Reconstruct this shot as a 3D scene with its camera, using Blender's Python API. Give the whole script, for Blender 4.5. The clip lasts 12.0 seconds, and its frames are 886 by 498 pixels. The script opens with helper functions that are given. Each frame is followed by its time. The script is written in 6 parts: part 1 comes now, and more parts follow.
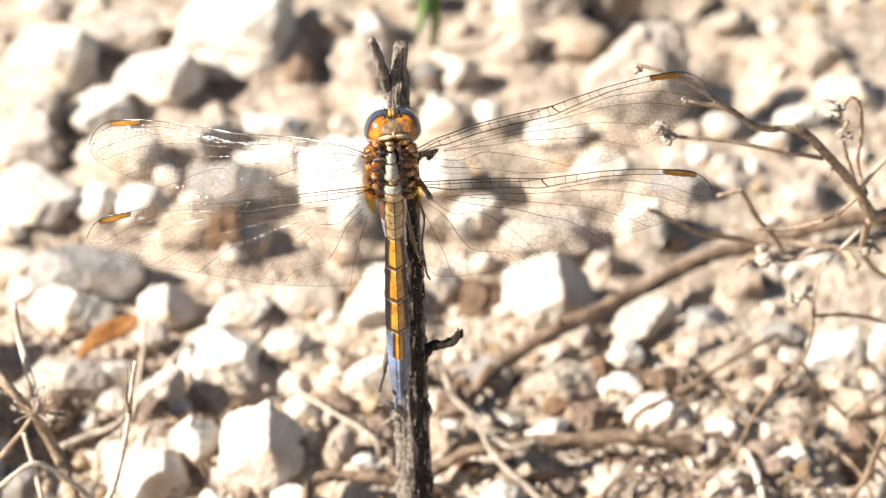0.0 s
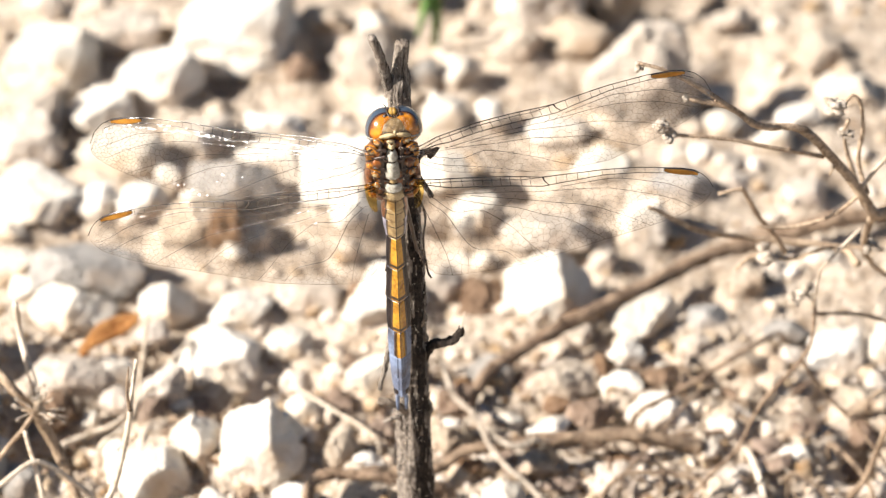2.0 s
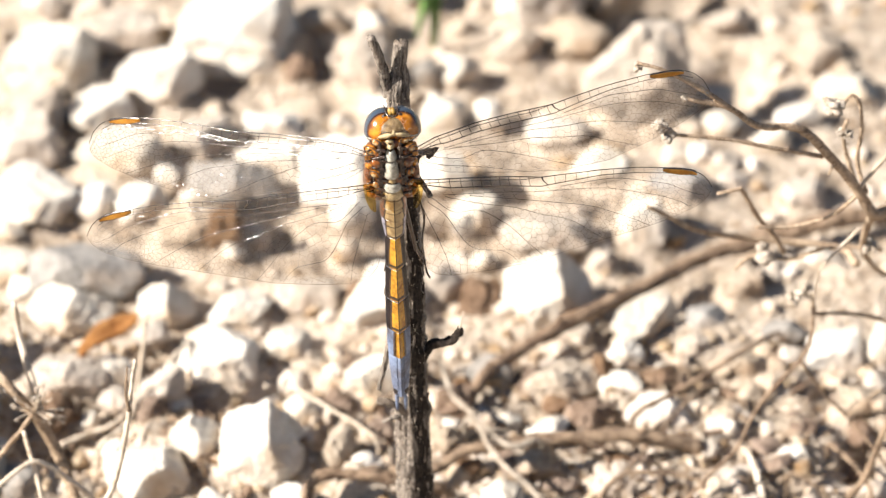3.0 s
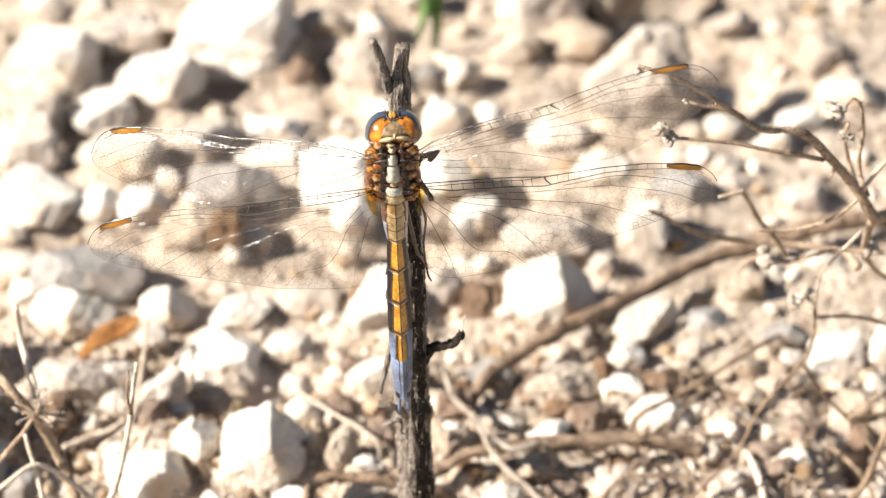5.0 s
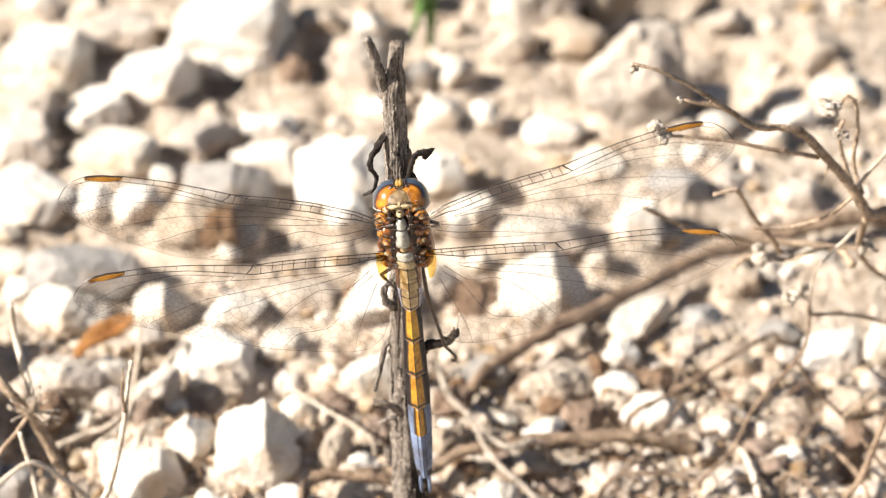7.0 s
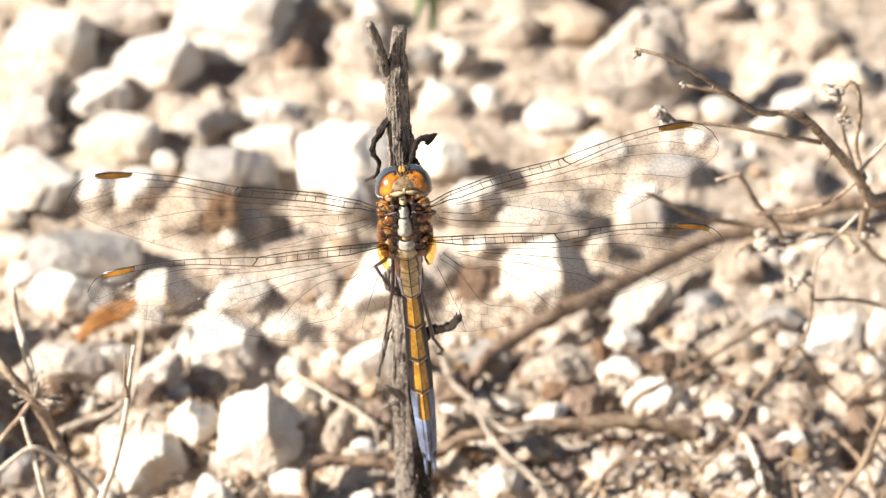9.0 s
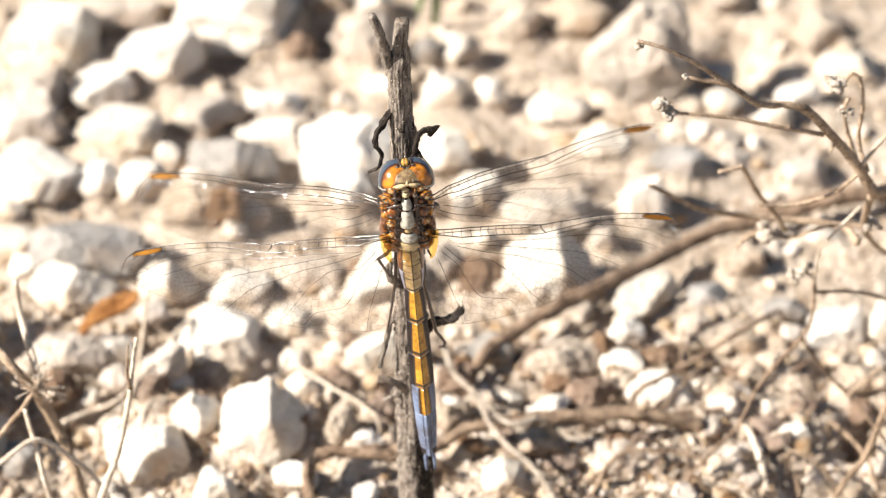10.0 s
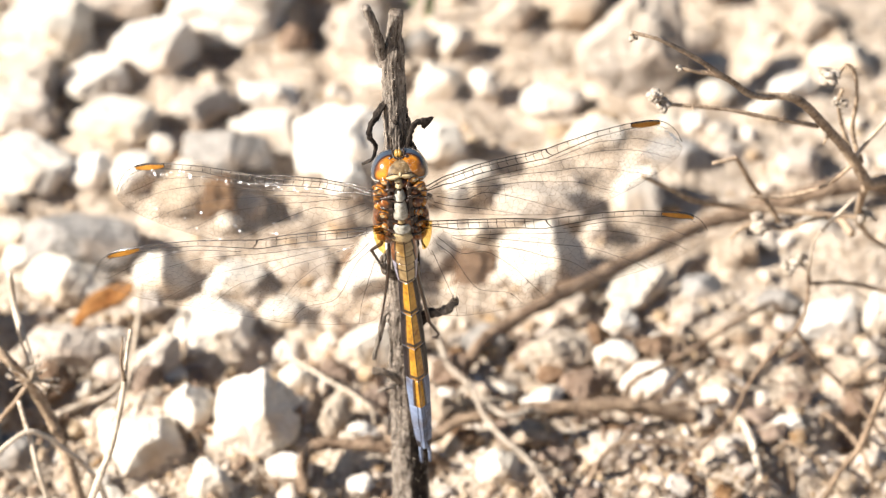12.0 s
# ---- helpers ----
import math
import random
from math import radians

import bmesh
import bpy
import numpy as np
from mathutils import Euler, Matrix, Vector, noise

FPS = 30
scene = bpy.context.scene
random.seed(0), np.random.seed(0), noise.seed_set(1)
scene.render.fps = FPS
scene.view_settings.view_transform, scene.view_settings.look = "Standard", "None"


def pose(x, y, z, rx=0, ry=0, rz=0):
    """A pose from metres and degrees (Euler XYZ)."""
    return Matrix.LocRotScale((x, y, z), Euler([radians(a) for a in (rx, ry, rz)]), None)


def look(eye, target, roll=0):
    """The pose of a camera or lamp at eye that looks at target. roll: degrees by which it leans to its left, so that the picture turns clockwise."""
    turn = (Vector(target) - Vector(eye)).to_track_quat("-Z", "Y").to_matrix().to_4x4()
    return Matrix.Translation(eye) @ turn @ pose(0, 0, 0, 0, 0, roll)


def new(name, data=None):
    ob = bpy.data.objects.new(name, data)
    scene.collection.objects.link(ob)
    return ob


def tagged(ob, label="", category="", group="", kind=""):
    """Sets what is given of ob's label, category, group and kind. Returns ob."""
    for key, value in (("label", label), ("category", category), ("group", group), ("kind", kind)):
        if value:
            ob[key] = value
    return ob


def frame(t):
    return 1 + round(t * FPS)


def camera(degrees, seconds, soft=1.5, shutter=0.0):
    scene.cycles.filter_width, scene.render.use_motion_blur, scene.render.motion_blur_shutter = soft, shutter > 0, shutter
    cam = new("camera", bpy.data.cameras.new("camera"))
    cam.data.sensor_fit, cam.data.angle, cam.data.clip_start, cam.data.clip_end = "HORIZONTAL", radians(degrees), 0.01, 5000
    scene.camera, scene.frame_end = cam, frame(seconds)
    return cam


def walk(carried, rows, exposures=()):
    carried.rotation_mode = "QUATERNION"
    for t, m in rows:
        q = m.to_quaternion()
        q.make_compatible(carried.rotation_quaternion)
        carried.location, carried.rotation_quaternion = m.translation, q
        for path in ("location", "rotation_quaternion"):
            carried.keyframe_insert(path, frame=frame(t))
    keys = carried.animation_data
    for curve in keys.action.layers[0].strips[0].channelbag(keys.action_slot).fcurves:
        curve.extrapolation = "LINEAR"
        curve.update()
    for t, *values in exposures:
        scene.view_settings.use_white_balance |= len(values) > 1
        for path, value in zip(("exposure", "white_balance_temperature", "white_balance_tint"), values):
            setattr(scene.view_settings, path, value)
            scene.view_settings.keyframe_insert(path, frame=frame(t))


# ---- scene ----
MM = 0.001
EYE = (0.0, -0.55161, 0.48296)


def aim(dx, dy):
    """The camera on its rest, turned a little: the point that it looks at moves dx, dy millimetres on the stalk's plane."""
    return look(EYE, (dx * MM, 0.0, 0.052 + dy * MM))


cam = camera(7.32, 12.0, 1.35, 0.4)
cam.data.dof.use_dof = True
cam.data.dof.focus_distance = 0.691
cam.data.dof.aperture_fstop = 35
walk(cam, [
    (0.0, aim(0.0, 0.0)), (0.5, aim(0.06, -0.18)), (1.0, aim(-0.06, -0.36)), (1.5, aim(-0.14, -0.33)),
    (2.0, aim(-0.11, -0.22)), (2.5, aim(-0.17, -0.18)), (3.0, aim(0.0, -0.22)), (4.0, aim(-0.08, -0.05)),
    (5.0, aim(-0.14, 0.18)), (5.5, aim(0.09, 0.04)), (6.0, aim(0.17, 0.07)), (6.5, aim(0.29, 0.0)),
    (7.0, aim(0.40, -0.11)), (8.0, aim(0.32, -0.9)), (9.0, aim(0.14, -2.0)), (9.5, aim(-0.23, -2.9)),
    (10.0, aim(-0.11, -3.04)), (10.5, aim(0.23, -3.04)), (11.0, aim(0.29, -2.76)), (11.5, aim(0.46, -3.04)),
    (12.0, aim(0.49, -4.13))])

# ---- light ----
SUN_ELEVATION, SUN_FRONT = 37.5, 14.0
world = bpy.data.worlds.new("sky")
scene.world = world
world.use_nodes = True
wn = world.node_tree.nodes
sky = wn.new("ShaderNodeTexSky")
sky.sky_type = "NISHITA"
sky.sun_disc = False
sky.sun_elevation = radians(SUN_ELEVATION)
sky.sun_rotation = radians(-(90 + SUN_FRONT))
wn["Background"].inputs["Strength"].default_value = 0.042
world.node_tree.links.new(sky.outputs[0], wn["Background"].inputs["Color"])
sun = new("sun", bpy.data.lights.new("sun", "SUN"))
sun.data.energy, sun.data.angle, sun.data.color = 5.0, radians(0.53), (1.0, 0.945, 0.875)
ce, se = math.cos(radians(SUN_ELEVATION)), math.sin(radians(SUN_ELEVATION))
sun_from = Vector((-ce * math.cos(radians(SUN_FRONT)), -ce * math.sin(radians(SUN_FRONT)), se))
sun.matrix_world = look(sun_from, (0, 0, 0))
scene.view_settings.exposure = 1.23

# ---- materials ----
def surface(name, dark, light, scale=400, rough=0.8, bump=0.3, fine=6.0, vary=0.0, metal=0.0, stretch=(1, 1, 1), spec=0.4,
            through_light=0.0, coat=0.0, island=0.0, stain=None):
    """A rough natural surface: two colours mixed by noise at two scales, fine relief, and a tone of its own for each piece."""
    m = bpy.data.materials.new(name)
    m.use_nodes = True
    nt = m.node_tree
    n, ln = nt.nodes, nt.links
    bsdf = n["Principled BSDF"]
    tc, mp = n.new("ShaderNodeTexCoord"), n.new("ShaderNodeMapping")
    mp.inputs["Scale"].default_value = stretch
    ln.new(tc.outputs["Object"], mp.inputs["Vector"])
    big, small = n.new("ShaderNodeTexNoise"), n.new("ShaderNodeTexNoise")
    for node, sc, det in ((big, scale, 4.0), (small, scale * fine, 6.0)):
        node.inputs["Scale"].default_value = sc
        node.inputs["Detail"].default_value = det
        ln.new(mp.outputs[0], node.inputs["Vector"])
    add = n.new("ShaderNodeMath")
    add.operation = "MULTIPLY_ADD"
    add.inputs[1].default_value = 0.55
    ln.new(small.outputs[0], add.inputs[0])
    half = n.new("ShaderNodeMath")
    half.operation = "MULTIPLY"
    half.inputs[1].default_value = 0.55
    ln.new(big.outputs[0], half.inputs[0])
    ln.new(half.outputs[0], add.inputs[2])
    ramp = n.new("ShaderNodeValToRGB")
    ramp.color_ramp.elements[0].position, ramp.color_ramp.elements[0].color = 0.40, (*dark, 1)
    ramp.color_ramp.elements[1].position, ramp.color_ramp.elements[1].color = 0.66, (*light, 1)
    ln.new(add.outputs[0], ramp.inputs[0])
    out = ramp.outputs[0]
    if stain:
        blot, cut, mixer = n.new("ShaderNodeTexNoise"), n.new("ShaderNodeMapRange"), n.new("ShaderNodeMix")
        blot.inputs["Scale"].default_value, blot.inputs["Detail"].default_value = scale * 0.9, 5.0
        cut.inputs["From Min"].default_value, cut.inputs["From Max"].default_value = 0.49, 0.68
        cut.inputs["To Max"].default_value = 0.8
        mixer.data_type = "RGBA"
        mixer.inputs[7].default_value = (*stain, 1)
        ln.new(tc.outputs["Object"], blot.inputs["Vector"])
        ln.new(blot.outputs[0], cut.inputs["Value"])
        ln.new(cut.outputs[0], mixer.inputs[0])
        ln.new(out, mixer.inputs[6])
        out = mixer.outputs[2]
    vary = vary or island
    if vary:
        info, hsv = n.new("ShaderNodeNewGeometry" if island else "ShaderNodeObjectInfo"), n.new("ShaderNodeHueSaturation")
        pick = "Random Per Island" if island else "Random"
        rng = n.new("ShaderNodeMapRange")
        rng.inputs["To Min"].default_value, rng.inputs["To Max"].default_value = 1 - vary, 1 + vary
        ln.new(info.outputs[pick], rng.inputs["Value"])
        ln.new(rng.outputs[0], hsv.inputs["Value"])
        sat = n.new("ShaderNodeMapRange")
        sat.inputs["To Min"].default_value, sat.inputs["To Max"].default_value = 1 + 1.5 * vary, 1 - 1.5 * vary
        ln.new(info.outputs[pick], sat.inputs["Value"])
        ln.new(sat.outputs[0], hsv.inputs["Saturation"])
        ln.new(out, hsv.inputs["Color"])
        out = hsv.outputs[0]
    ln.new(out, bsdf.inputs["Base Color"])
    bsdf.inputs["Roughness"].default_value = rough
    bsdf.inputs["Metallic"].default_value = metal
    bsdf.inputs["Specular IOR Level"].default_value = spec
    bsdf.inputs["Coat Weight"].default_value = coat
    bsdf.inputs["Coat Roughness"].default_value = 0.12
    if bump:
        bp = n.new("ShaderNodeBump")
        bp.inputs["Strength"].default_value = bump
        bp.inputs["Distance"].default_value = 0.35 / scale
        ln.new(add.outputs[0], bp.inputs["Height"])
        ln.new(bp.outputs[0], bsdf.inputs["Normal"])
    if through_light:
        tr, mix = n.new("ShaderNodeBsdfTranslucent"), n.new("ShaderNodeMixShader")
        mix.inputs[0].default_value = through_light
        ln.new(out, tr.inputs["Color"])
        ln.new(bsdf.outputs[0], mix.inputs[1])
        ln.new(tr.outputs[0], mix.inputs[2])
        ln.new(mix.outputs[0], n["Material Output"].inputs["Surface"])
    return m


def wing_membrane(name="wing_membrane", tint=(0.975, 0.965, 0.95, 1)):
    """Clear thin film: mostly see-through, with a faint amber tint and sharp glints on its fine wrinkles."""
    m = bpy.data.materials.new(name)
    m.use_nodes = True
    nt = m.node_tree
    n, ln = nt.nodes, nt.links
    n.remove(n["Principled BSDF"])
    clear, gloss, mix = n.new("ShaderNodeBsdfTransparent"), n.new("ShaderNodeBsdfGlossy"), n.new("ShaderNodeMixShader")
    clear.inputs["Color"].default_value = tint
    gloss.inputs["Roughness"].default_value = 0.16
    tc, no, bp, fr = n.new("ShaderNodeTexCoord"), n.new("ShaderNodeTexNoise"), n.new("ShaderNodeBump"), n.new("ShaderNodeFresnel")
    no.inputs["Scale"].default_value = 900
    no.inputs["Detail"].default_value = 2
    bp.inputs["Strength"].default_value = 0.5
    bp.inputs["Distance"].default_value = 0.0006
    fr.inputs["IOR"].default_value = 1.35
    ln.new(tc.outputs["Object"], no.inputs["Vector"])
    ln.new(no.outputs[0], bp.inputs["Height"])
    ln.new(bp.outputs[0], gloss.inputs["Normal"])
    weak = n.new("ShaderNodeMath")
    weak.operation = "MULTIPLY"
    weak.inputs[1].default_value = 0.5
    ln.new(fr.outputs[0], weak.inputs[0])
    ln.new(weak.outputs[0], mix.inputs[0])
    ln.new(clear.outputs[0], mix.inputs[1])
    ln.new(gloss.outputs[0], mix.inputs[2])
    haze, veil = n.new("ShaderNodeBsdfTranslucent"), n.new("ShaderNodeMixShader")
    veil.inputs[0].default_value = 0.05
    ln.new(mix.outputs[0], veil.inputs[1])
    ln.new(haze.outputs[0], veil.inputs[2])
    ln.new(veil.outputs[0], n["Material Output"].inputs["Surface"])
    return m


def eye_material():
    """Compound eye: rusty orange on its upper side, slate blue towards front and rim, wet gloss."""
    m = surface("compound_eye", (0.10, 0.016, 0.004), (0.66, 0.245, 0.018), 420, 0.18, 0.03, 2.2, coat=0.6)
    nt = m.node_tree
    n, ln = nt.nodes, nt.links
    bsdf = n["Principled BSDF"]
    old = bsdf.inputs["Base Color"].links[0].from_socket
    tc, dot, half = n.new("ShaderNodeTexCoord"), n.new("ShaderNodeVectorMath"), n.new("ShaderNodeMath")
    dot.operation = "DOT_PRODUCT"
    dot.inputs[1].default_value = (0.0, -0.11 / 0.00225, 0.5 / 0.00195)
    half.inputs[1].default_value = 0.5
    ln.new(tc.outputs["Object"], dot.inputs[0])
    ln.new(dot.outputs["Value"], half.inputs[0])
    ramp, mix = n.new("ShaderNodeValToRGB"), n.new("ShaderNodeMix")
    ramp.color_ramp.elements[0].position, ramp.color_ramp.elements[1].position = 0.775, 0.85
    mix.data_type = "RGBA"
    ln.new(half.outputs[0], ramp.inputs[0])
    ln.new(ramp.outputs[0], mix.inputs[0])
    rim = n.new("ShaderNodeValToRGB")
    rim.color_ramp.elements[0].position, rim.color_ramp.elements[0].color = 0.72, (0.045, 0.06, 0.082, 1)
    rim.color_ramp.elements[1].position, rim.color_ramp.elements[1].color = 0.76, (0.035, 0.012, 0.006, 1)
    ln.new(half.outputs[0], rim.inputs[0])
    ln.new(rim.outputs[0], mix.inputs[6])
    ln.new(old, mix.inputs[7])
    ln.new(mix.outputs[2], bsdf.inputs["Base Color"])
    return m


M_SOIL = surface("dry_soil", (0.22, 0.16, 0.11), (0.655, 0.55, 0.44), 260, 0.95, 1.0, 7, spec=0.1)
M_STONE = surface("limestone", (0.55, 0.48, 0.39), (0.77, 0.715, 0.635), 180, 0.9, 0.6, 7, vary=0.12, spec=0.15, stain=(0.47, 0.33, 0.205))
M_STONE_TAN = surface("tan_stone", (0.375, 0.30, 0.228), (0.625, 0.54, 0.448), 220, 0.92, 1.0, 7, vary=0.16, spec=0.15, stain=(0.30, 0.20, 0.13))
M_CLOD = surface("brown_clod", (0.11, 0.065, 0.04), (0.30, 0.205, 0.14), 300, 0.95, 1.0, 6, vary=0.2, spec=0.1)
M_STONE_GREY = surface("grey_stone", (0.20, 0.18, 0.16), (0.39, 0.36, 0.325), 220, 0.9, 0.6, 7, vary=0.14, spec=0.15, stain=(0.25, 0.18, 0.125))
M_GRAVEL = surface("gravel_chips", (0.26, 0.17, 0.105), (0.62, 0.51, 0.39), 200, 0.93, 0.5, 6, spec=0.12, island=0.25)
M_BARK = surface("weathered_bark", (0.016, 0.012, 0.0095), (0.335, 0.282, 0.232), 2600, 0.9, 0.9, 3, stretch=(1, 1, 0.12), spec=0.2, stain=(0.13, 0.10, 0.078))
# dark dry fibre; also the shade painted down the stem's right front
M_DARK_FIBRE_AND_SHADE = surface("dark_fibre_and_stem_shade", (0.008, 0.006, 0.005), (0.05, 0.037, 0.028), 900, 0.85, 1.0, 4, spec=0.25)
M_CUT = surface("broken_wood", (0.10, 0.075, 0.055), (0.26, 0.21, 0.165), 1500, 0.9, 0.8, 4, spec=0.2)
M_TWIG = surface("brown_twig", (0.10, 0.062, 0.04), (0.40, 0.285, 0.19), 650, 0.85, 1.0, 5, spec=0.25)
M_BRANCH = surface("weathered_branch", (0.10, 0.06, 0.037), (0.39, 0.275, 0.185), 500, 0.88, 0.8, 5, spec=0.2, stain=(0.14, 0.085, 0.055))
M_TWIG_PALE = surface("bleached_straw", (0.38, 0.29, 0.205), (0.70, 0.595, 0.47), 400, 0.8, 0.4, 5, spec=0.3)
M_STEM = surface("tan_dry_stem", (0.17, 0.11, 0.068), (0.50, 0.375, 0.26), 600, 0.82, 0.7, 5, spec=0.25)
M_TWIG_GREY = surface("grey_dead_straw", (0.20, 0.155, 0.115), (0.46, 0.385, 0.305), 500, 0.85, 0.6, 5, spec=0.25)
M_POD = surface("dry_seed_pod", (0.30, 0.23, 0.16), (0.60, 0.52, 0.43), 900, 0.85, 0.6, 4, through_light=0.15)
M_LEAF_DRY = surface("dry_leaf", (0.28, 0.11, 0.03), (0.60, 0.31, 0.10), 350, 0.7, 0.5, 6, through_light=0.3)
M_LEAF = surface("green_blade", (0.11, 0.22, 0.045), (0.25, 0.44, 0.12), 300, 0.5, 0.2, 6, through_light=0.35)
M_MEMBRANE = wing_membrane()
M_AMBER_FILM = wing_membrane("amber_film", (0.95, 0.68, 0.2, 1))
M_VEIN = surface("wing_vein", (0.010, 0.006, 0.004), (0.04, 0.022, 0.012), 900, 0.2, 0, spec=0.9, coat=0.6)
M_VEIN_FINE = surface("fine_wing_vein", (0.05, 0.03, 0.018), (0.15, 0.095, 0.06), 900, 0.35, 0, spec=0.5)
M_STIGMA = surface("amber_wing_mark", (0.52, 0.21, 0.025), (0.72, 0.36, 0.06), 900, 0.45, 0.1, through_light=0.45)
M_EYE = eye_material()
M_TAN_DARK = surface("brown_tan_cuticle", (0.22, 0.13, 0.05), (0.46, 0.34, 0.165), 300, 0.38, 0.15, 6, coat=0.25)
M_LILAC = surface("lilac_bloom_cuticle", (0.20, 0.19, 0.24), (0.40, 0.385, 0.46), 300, 0.5, 0.2, 6)
M_AMBER = surface("amber_cuticle", (0.13, 0.035, 0.005), (0.55, 0.22, 0.025), 800, 0.26, 0.12, 3, coat=0.5)
M_RUST = surface("rusty_cuticle", (0.028, 0.008, 0.004), (0.26, 0.08, 0.011), 600, 0.28, 0.15, 3, coat=0.5)
M_DARK = surface("black_brown_cuticle", (0.012, 0.008, 0.006), (0.06, 0.032, 0.02), 1200, 0.35, 0.3, 5, coat=0.2)
M_PALE = surface("silvery_cuticle", (0.20, 0.185, 0.145), (0.52, 0.49, 0.41), 700, 0.25, 0.2, 5, coat=0.6)
M_YELLOW = surface("yellow_cuticle", (0.22, 0.082, 0.006), (0.56, 0.295, 0.026), 420, 0.36, 0.25, 6, coat=0.2)
M_TAN = surface("tan_cuticle", (0.28, 0.19, 0.09), (0.52, 0.40, 0.22), 900, 0.42, 0.25, 6, coat=0.15)
M_BLUE = surface("blue_bloom_cuticle", (0.075, 0.095, 0.155), (0.19, 0.235, 0.34), 500, 0.55, 0.25, 7, spec=0.4, stain=(0.06, 0.045, 0.045))
# dark brown flank, taken near black to carry the right flank's shade
M_SLATE_SHADED = surface("slate_brown_and_shade", (0.003, 0.002, 0.002), (0.024, 0.017, 0.018), 900, 0.5, 0.25, 6, spec=0.25)
M_FRONS = surface("olive_amber_cuticle", (0.17, 0.085, 0.012), (0.42, 0.24, 0.05), 700, 0.3, 0.1, 4, coat=0.3)
M_BEIGE = surface("brown_beige_cuticle", (0.075, 0.042, 0.016), (0.25, 0.165, 0.075), 500, 0.5, 0.1, 4)
M_HAIR = surface("pale_hair", (0.45, 0.38, 0.28), (0.7, 0.62, 0.5), 900, 0.6, 0, through_light=0.2)

# ---- building blocks ----
class Geo:
    """Gathers vertices in millimetres and faces with a material slot."""

    def __init__(self):
        self.v, self.f, self.m = [], [], []

    def tube(self, pts, radii, sides=8, slot=0, wob=0.0, caps=True):
        pts = [Vector(q) for q in pts]
        if isinstance(radii, (int, float)):
            radii = [radii] * len(pts)
        base = len(self.v)
        ref = Vector((0.31, 0.87, 0.38))
        for i, q in enumerate(pts):
            d = (pts[min(i + 1, len(pts) - 1)] - pts[max(i - 1, 0)]).normalized()
            if abs(d.dot(ref)) > 0.95:
                ref = Vector((0.9, -0.2, 0.38))
            a = (ref - d * ref.dot(d)).normalized()
            b = d.cross(a)
            ref = a
            for k in range(sides):
                an = 2 * math.pi * k / sides
                r = radii[i]
                if wob:
                    r *= 1 + wob * (noise.noise((q.x * 0.9 + 2.2 * math.cos(an), q.y * 0.9 + 2.2 * math.sin(an), q.z * 0.9)) + 0.8 * noise.noise((q.x * 2.6 + 3 * math.cos(an), q.y * 2.6 + 3 * math.sin(an), q.z * 2.6)))
                self.v.append(q + (a * math.cos(an) + b * math.sin(an)) * r)
        for i in range(len(pts) - 1):
            for k in range(sides):
                k2 = (k + 1) % sides
                self.f.append((base + i * sides + k, base + i * sides + k2, base + (i + 1) * sides + k2, base + (i + 1) * sides + k))
                self.m.append(slot)
        if caps:
            self.f.append(tuple(base + k for k in reversed(range(sides))))
            self.f.append(tuple(base + (len(pts) - 1) * sides + k for k in range(sides)))
            self.m += [slot, slot]
        return self

    def ball(self, c, r, slot=0, turn=None, seg=14, rings=9, lump=0.0, seed=0.0):
        c, base = Vector(c), len(self.v)
        rot = turn.to_3x3() if turn else Matrix.Identity(3)
        for i in range(rings + 1):
            th = math.pi * i / rings
            for k in range(seg):
                ph = 2 * math.pi * k / seg
                d = Vector((math.sin(th) * math.cos(ph), math.sin(th) * math.sin(ph), math.cos(th)))
                s = 1 + lump * noise.noise(d * 2.1 + Vector((seed, seed * 0.7, 3.1)))
                self.v.append(c + rot @ Vector((d.x * r[0], d.y * r[1], d.z * r[2])) * s)
        for i in range(rings):
            for k in range(seg):
                k2 = (k + 1) % seg
                self.f.append((base + i * seg + k, base + (i + 1) * seg + k, base + (i + 1) * seg + k2, base + i * seg + k2))
                self.m.append(slot)
        return self

    def sheet(self, rows, slot=0):
        """A skin over rows of points of equal length."""
        base, n = len(self.v), len(rows[0])
        for row in rows:
            self.v += [Vector(q) for q in row]
        for i in range(len(rows) - 1):
            for k in range(n - 1):
                self.f.append((base + i * n + k, base + i * n + k + 1, base + (i + 1) * n + k + 1, base + (i + 1) * n + k))
                self.m.append(slot)
        return self

    def mesh(self, name, mats, smooth=True):
        me = bpy.data.meshes.new(name)
        me.from_pydata([v * MM for v in self.v], [], self.f)
        for mt in (mats if isinstance(mats, (list, tuple)) else [mats]):
            me.materials.append(mt)
        me.polygons.foreach_set("material_index", self.m)
        me.polygons.foreach_set("use_smooth", [smooth] * len(self.f))
        me.update()
        bm = bmesh.new()
        bm.from_mesh(me)
        bmesh.ops.remove_doubles(bm, verts=bm.verts, dist=1e-7)
        bmesh.ops.recalc_face_normals(bm, faces=bm.faces)
        bm.to_mesh(me)
        bm.free()
        return me


def part(name, geo, mats, parent, label="", smooth=True):
    """Links the gathered geometry as one mesh object under a thing or a part."""
    ob = new(name, geo.mesh(name, mats, smooth))
    ob.parent = parent
    return tagged(ob, label) if label else ob


def thing(name, label, category, group="", kind="", at=(0, 0, 0)):
    ob = new(name)
    ob.location = Vector(at) * MM
    ob.empty_display_size = 0.005
    return tagged(ob, label, category, group, kind)


